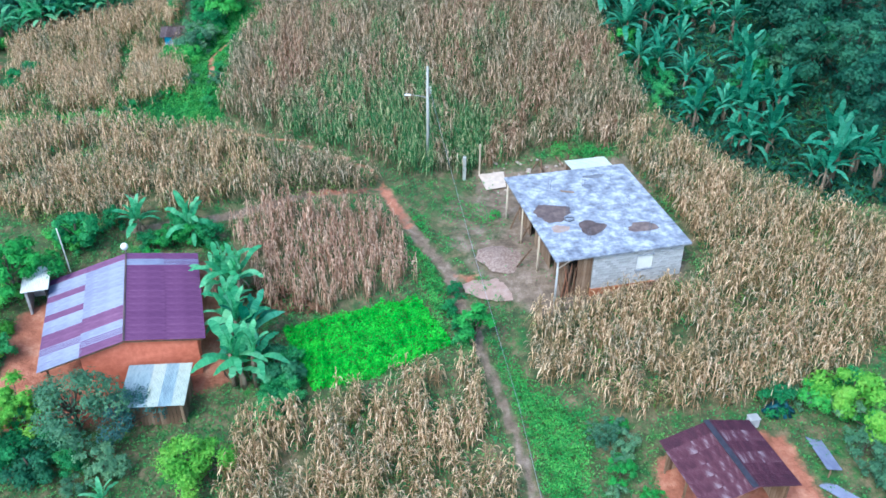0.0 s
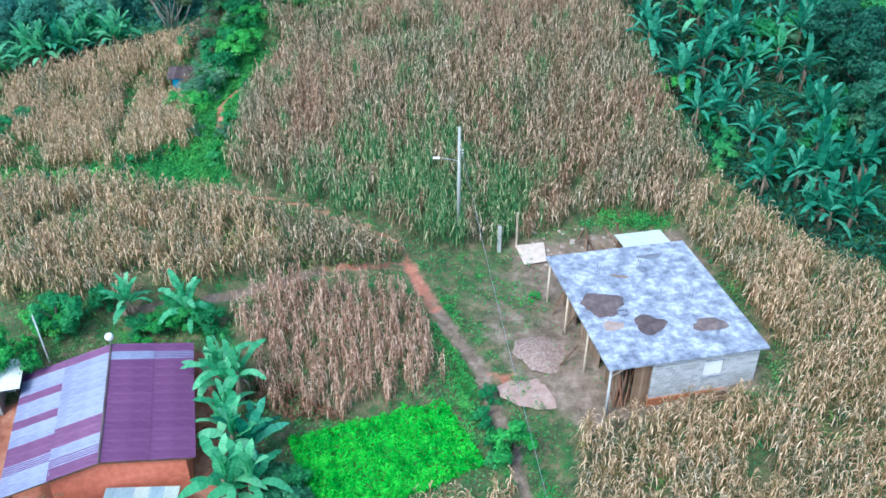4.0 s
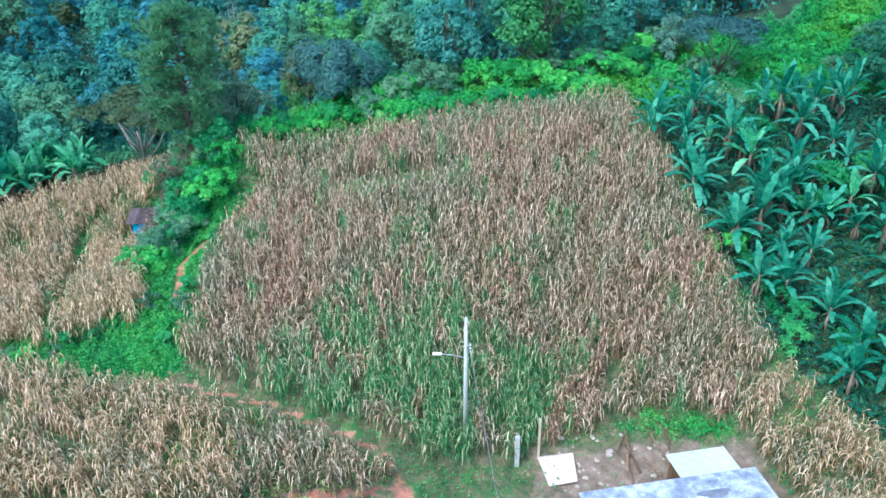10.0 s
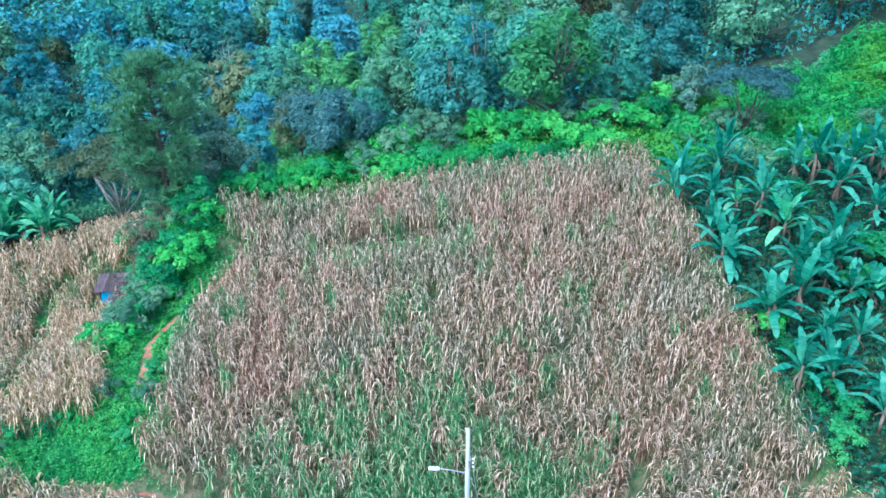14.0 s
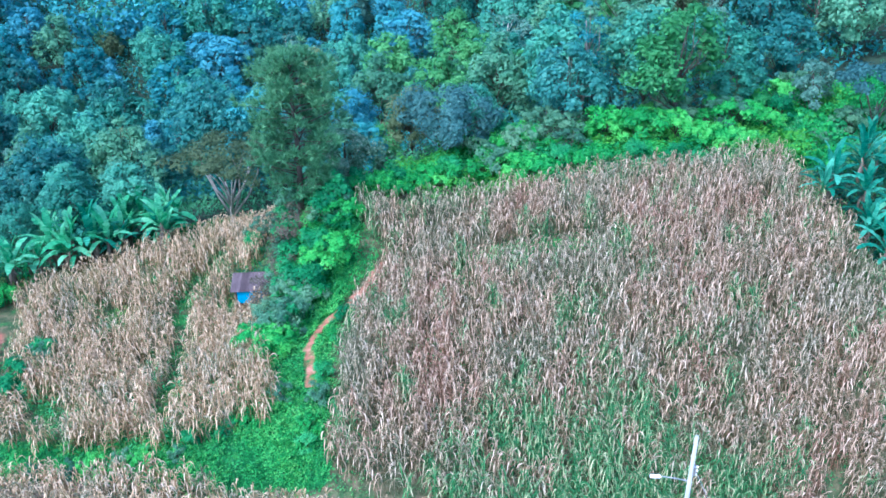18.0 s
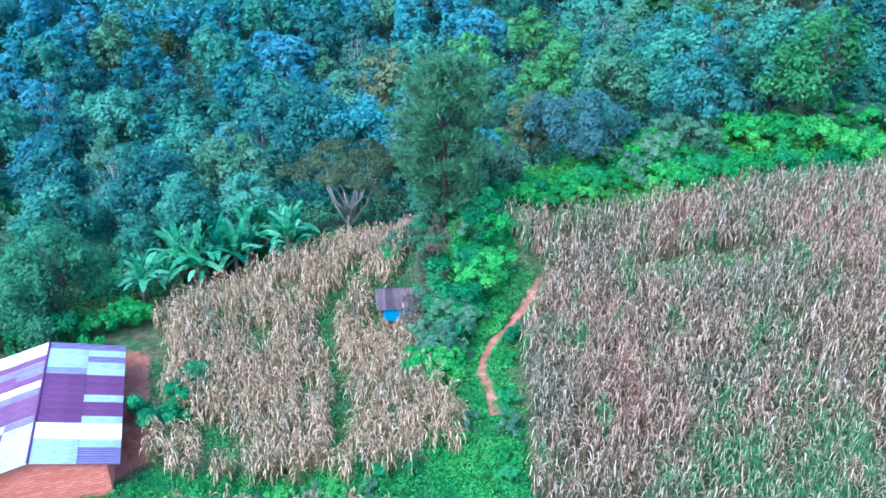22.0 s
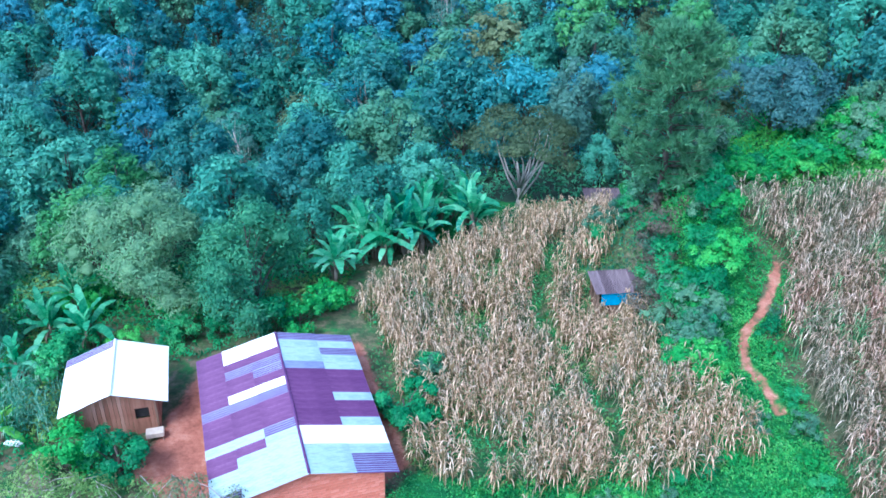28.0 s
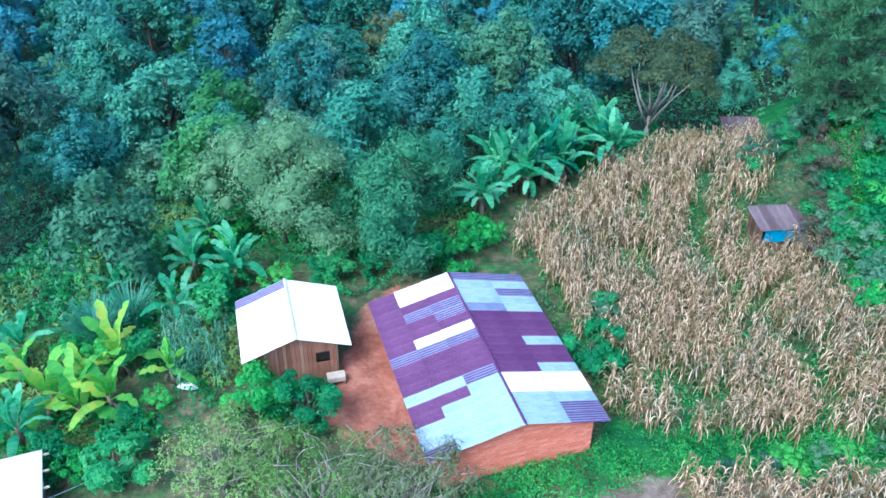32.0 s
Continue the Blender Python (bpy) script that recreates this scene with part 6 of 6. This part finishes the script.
def build_block_house():
    root = thing("concrete_house", "unfinished block house with a flat weathered concrete slab roof", "house", HOUSE)
    part("roof_slab", Geo().box((HW / 2, HD / 2, HT - .07), (HW, HD, .14), bev=.015), CONCRETE, root, "mottled grey and white weathered slab")
    x0, x1, y0, y1, zf = 2.75, HW - .35, .3, HD - .4, .1
    # block walls with courses on the faces that show
    win = (5.85, 7.0, 1.2, 2.3)
    for nm, c, s in (("south_wall", ((x0 + win[0]) / 2, y0 + .1, 1.45), (win[0] - x0, .16, 2.8)), ("south_wall", ((win[1] + x1) / 2, y0 + .1, 1.45), (x1 - win[1], .16, 2.8)),
                     ("south_wall", ((win[0] + win[1]) / 2, y0 + .1, .65), (win[1] - win[0], .16, 1.2)), ("south_wall", ((win[0] + win[1]) / 2, y0 + .1, 2.55), (win[1] - win[0], .16, .6)),
                     ("east_wall", (x1 - .08, HD / 2, 1.45), (.16, HD - .9, 2.8)), ("north_wall", ((x0 + x1) / 2, y1 - .1, 1.45), (x1 - x0, .16, 2.8))):
        w = part(nm, Geo().box(c, s), MORTAR, root)
        if nm == "south_wall":
            bx, bz = .4, .2
            row = 0
            z = c[2] - s[2] / 2
            while z < c[2] + s[2] / 2 - .05:
                hh = min(bz, c[2] + s[2] / 2 - z)
                x = c[0] - s[0] / 2 - (bx / 2 if row % 2 else 0)
                while x < c[0] + s[0] / 2 - .03:
                    a, b = max(x, c[0] - s[0] / 2), min(x + bx, c[0] + s[0] / 2)
                    if b - a > .05:
                        part("block", Geo().box((0, 0, 0), (b - a - .014, .03, hh - .014), bev=.005), BLOCK, w, m=pose((a + b) / 2, y0 + .012, z + hh / 2))
                    x += bx
                z += bz
                row += 1
    part("ring_beam", Geo().box(((x0 + x1) / 2, y0 + .09, 2.78), (x1 - x0, .2, .18), bev=.01), CONCRETE, root)
    wd = part("window", Geo().box(((win[0] + win[1]) / 2, y0 + .1, (win[2] + win[3]) / 2), (win[1] - win[0], .05, win[3] - win[2]), bev=.005), WHITE, root, "window closed with a white board")
    for cx, sx, cz, sz in (((win[0] + win[1]) / 2, win[1] - win[0] + .1, win[2] - .03, .07), ((win[0] + win[1]) / 2, win[1] - win[0] + .1, win[3] + .03, .07)):
        part("window_frame", Geo().box((cx, y0 + .02, cz), (sx, .14, sz), bev=.01), CONCRETE, wd)
    # porch: slab edge carried by round poles, plank wall behind
    plank_wall(root, .9, HD - .6, 1.15, -1.2, 2.82, axis="y", material=WOOD, skip=lambda p: 3.0 < p < 3.9 or 7.2 < p < 8.0)
    # near-black wall colour gives the plank gaps a dark interior
    part("inner_wall", Geo().box((2.6, HD / 2, 1.2), (.15, HD - 1, 3.2)), DARK, root, "inner wall painted near-black for the unlit interior")
    plank_wall(root, 1.7, x0 - .02, y0 + .1, -.6, 2.82, material=WOOD)
    for i in range(4):
        y = .25 + i * (HD - .5) / 3
        part("porch_post", Geo().tube([(.25, y, -1.2), (.25, y, HT - .13)], [.08, .07], 8), (WOOD_PALE if i else BLOCK), root, smooth=True)
    part("brace", Geo().tube([(.35, .4, 2.1), (1.7, .45, 2.85)], [.05, .05], 6), WOOD_PALE, root)
    part("footing", Geo().box(((x0 + x1) / 2, y0 + .05, -.25), (x1 - x0 + .1, .3, .8), bev=.03), SOIL, root, "earth-stained footing")
    # on the slab
    for (x, y, r, bx, by, sd) in ((1.75, 5.7, 1.15, 1.15, 1.05, 1), (3.75, 3.3, .95, 1.0, .95, 2), (7.15, 2.6, .9, 1.2, .7, 3)):
        h = thing("soil_heap", "flat dark heap of damp soil lying on the slab", "soil heap", HOUSE @ pose(x, y, HT), "heaps on the slab")
        part("mound", slab_patch((bx, by), r, sd, .09), MOUND, h, smooth=True)
    h = thing("rust_stain", "reddish spill of earth on the slab", "stain", HOUSE @ pose(1.6, 3.6, HT))
    part("spill", slab_patch((1.1, .8), .6, 8, .02), STAIN, h, smooth=True)
    pl = thing("loose_plank", "dark loose plank lying on the slab", "plank", HOUSE @ pose(3.8, 8.2, HT + .04, 0, 0, -25))
    part("board", Geo().box((0, 0, 0), (1.0, .12, .06), bev=.01), WOOD, pl)
    for i, (x, y) in enumerate((a, b) for b in (1.7, 5.2, 8.7) for a in (2.8, 5.1, 7.4)):
        t = thing("rebar_tuft", "thin rebar ends sticking out of the slab", "rebar", HOUSE @ pose(x + .2 * math.sin(i * 2), y, HT, 0, 0, i * 25), "rebar on the slab")
        for k in range(4):
            part("rod", Geo().tube([(.16 * (k % 2), .12 * (k // 2), -.05), (.16 * (k % 2) + .02, .12 * (k // 2), .5), (.18 * (k % 2) - .03, .13 * (k // 2), .8 + .06 * k)], [.009, .009, .009], 4), STEEL, t)
    h = thing("damp_stain", "dark damp stain near the slab's edge", "stain", HOUSE @ pose(6.6, 10.0, HT))
    part("film", slab_patch((1.5, .5), .6, 12, .012), DAMP, h, smooth=True)
    rp = random.Random(21)
    for i in range(14):
        a = thing("pole", "rough wooden pole leaning in the porch corner", "pole", HOUSE @ pose(.75 + i * .085, .55 + rp.uniform(0, .4), -.5, rp.uniform(-6, 4), rp.uniform(-14, 10), 0), "poles in the porch")
        ln = rp.uniform(2.0, 2.7)
        part("shaft", Geo().tube([(0, 0, 0), (.02, 0, ln * .5), (0, .02, ln)], [.045, .04, .035], 6), (WOOD, WOOD_RED, WOOD)[i % 3], a)
    hose = thing("wire_coil", "coil of dark wire on the slab", "wire", HOUSE @ pose(2.6, 4.6, HT + .03))
    part("coil", Geo().tube([(math.cos(a * .5) * (.22 + .008 * a), math.sin(a * .5) * (.2 + .005 * a), .01 * (a % 3)) for a in range(26)], [.014] * 26, 5), WIRE, hose)
    # lean-to behind
    l = thing("lean_to", "lean-to behind the house with a white sheet roof", "shed", HOUSE @ pose(5.6, HD, 0))
    sheet_slope(l, (0, .0, 2.7), (3.3, .0, 2.7), (0, 2.0, 2.6), (3.3, 2.0, 2.6), ["gggg"])
    for x in (.15, 3.15):
        part("post", Geo().tube([(x, 1.9, -.4), (x, 1.9, 2.57)], [.06, .06], 6), WOOD, l)
    plank_wall(l, .1, 3.2, 1.85, -.4, 2.3, material=WOOD)
    # bench of planks below the window
    b = thing("plank_stack", "stack of old planks along the foot of the wall", "planks", HOUSE @ pose(5.6, -.55, gz(14, -16.4)))
    for k in range(5):
        part("plank", Geo().box((.1 * k, .09 * (k % 3), .35 + .07 * k), (3.4 - .3 * k, .25, .06), rz=1.5 * k - 3, bev=.008), WOOD, b)
    for x in (-1.2, 1.2):
        part("support", Geo().box((x, .05, 0), (.2, .4, .64), bev=.02), STONE, b)


build_block_house()


def build_yard():
    """Lamp post, wires, posts and building rubble round the concrete house."""
    z0 = gz(0, 0)
    p = thing("lamp_post", "tall grey concrete lamp post with a small street lamp", "lamp post", pose(0, 0, z0))
    top = 9.28 - z0
    part("pole", Geo().tube([(0, 0, -.5), (0, 0, top)], [.15, .09], 10), POLE, p, smooth=True)
    part("arm", Geo().tube([(0, 0, top - 2.55), (-.7, 0, top - 2.4), (-1.35, 0, top - 2.32)], [.03, .028, .025], 6), METAL, p)
    hd = Geo().box((-1.55, 0, top - 2.33), (.5, .2, .12), bev=.04)
    part("lamp_head", hd, LAMP, p, "white oval lamp head")
    part("bracket", Geo().box((.1, 0, top - 1.9), (.12, .3, .5), bev=.02), METAL, p)
    for k in range(3):
        part("insulator", Geo().tube([(.2, 0, top - 1.7 - .22 * k), (.28, 0, top - 1.7 - .22 * k)], [.05, .05], 8), LAMP, p)
    a, b = Vector((4.2, 0, gz(4.2, 0))), Vector((2.95, -.6, gz(2.95, -.6)))
    q = thing("post", "tall pale wooden post in the yard", "post", pose(*a))
    part("shaft", Geo().box((0, 0, 1.35), (.14, .14, 3.1), bev=.015), WOOD_PALE, q)
    q = thing("stub_post", "short grey concrete post at the maize's edge", "post", pose(*b))
    part("shaft", Geo().box((0, 0, .9), (.28, .28, 2.2), bev=.03), POLE, q)
    ends = [Vector((.2, 0, 7.3)), Vector((4.8, -31.9, 5.0)), Vector((7.6, -58, 5.5))]
    w = thing("overhead_wire", "thin sagging wire running down beside the path", "wire", Matrix())
    g = Geo()
    for s, e in zip(ends, ends[1:]):
        pts = [s.lerp(e, t / 8) - Vector((0, 0, .5 * math.sin(t / 8 * math.pi))) for t in range(9)]
        g.tube(pts, [.012] * 9, 4)
    part("cable", g, METAL, w)
    for x, y, s in ((4.6, -14.6, 1.0),):
        c = thing("cement_pad", "pale cement mixing patch on the ground", "cement patch", pose(x, y, gz(x, y) + .02))
        part("pad", slab_patch((1.0, .75), 1.9, 5, .12), PALE, c, smooth=True)
    c = thing("mortar_spill", "pale spill of sand beside the house", "sand", pose(5.4, -11.3, gz(5.4, -11.3) + .02))
    part("spill", slab_patch((1.15, 1.2), 1.5, 6, .3), RUBBLE, c, smooth=True)
    c = thing("plywood_sheet", "pale sheet of plywood lying beside the post", "board", Matrix())
    part("sheet", Geo().plate([(4.7, -2.1, gz(4.7, -2.1) + .2), (6.3, -1.8, gz(6.3, -1.8) + .22), (6.2, .2, gz(6.2, .2) + .2), (4.15, -.1, gz(4.15, -.1) + .2)], .05), PLY, c)
    rnd = random.Random(8)
    for i in range(34):
        x, y = rnd.uniform(5, 11.5), rnd.uniform(-2.6, 1.4)
        s = rnd.uniform(.1, .28)
        st = thing("stone", "pale rubble stone lying in the yard", "stone", pose(x, y, gz(x, y) + s * .25, rnd.uniform(0, 40), rnd.uniform(0, 40), rnd.uniform(0, 180)), "rubble behind the house")
        part("rock", Geo().box((0, 0, 0), (s * 1.5, s, s * .8), bev=s * .28), STONE, st)
    for i in range(9):
        x, y = rnd.uniform(8, 11.5), rnd.uniform(-1.5, 1)
        ln = rnd.uniform(1.2, 2.6)
        st = thing("timber", "loose timber lying on the rubble", "timber", pose(x, y, gz(x, y) + .3, 0, rnd.uniform(-8, 8), rnd.uniform(40, 120)), "timber behind the house")
        part("beam", Geo().box((0, 0, 0), (ln, .12, .1), bev=.01), WOOD, st)
    for x, y, ln, tilt in ((6.7, -7.5, 2.6, 70), (7.3, -9.6, 2.4, 62), (6.9, -12.5, 1.8, 55)):
        st = thing("timber", "timber leaning against the porch", "timber", pose(x, y, gz(x, y) + ln * .42, 0, -tilt, 10), "timber at the porch")
        part("beam", Geo().box((0, 0, 0), (ln, .1, .08), bev=.01), WOOD, st)


build_yard()
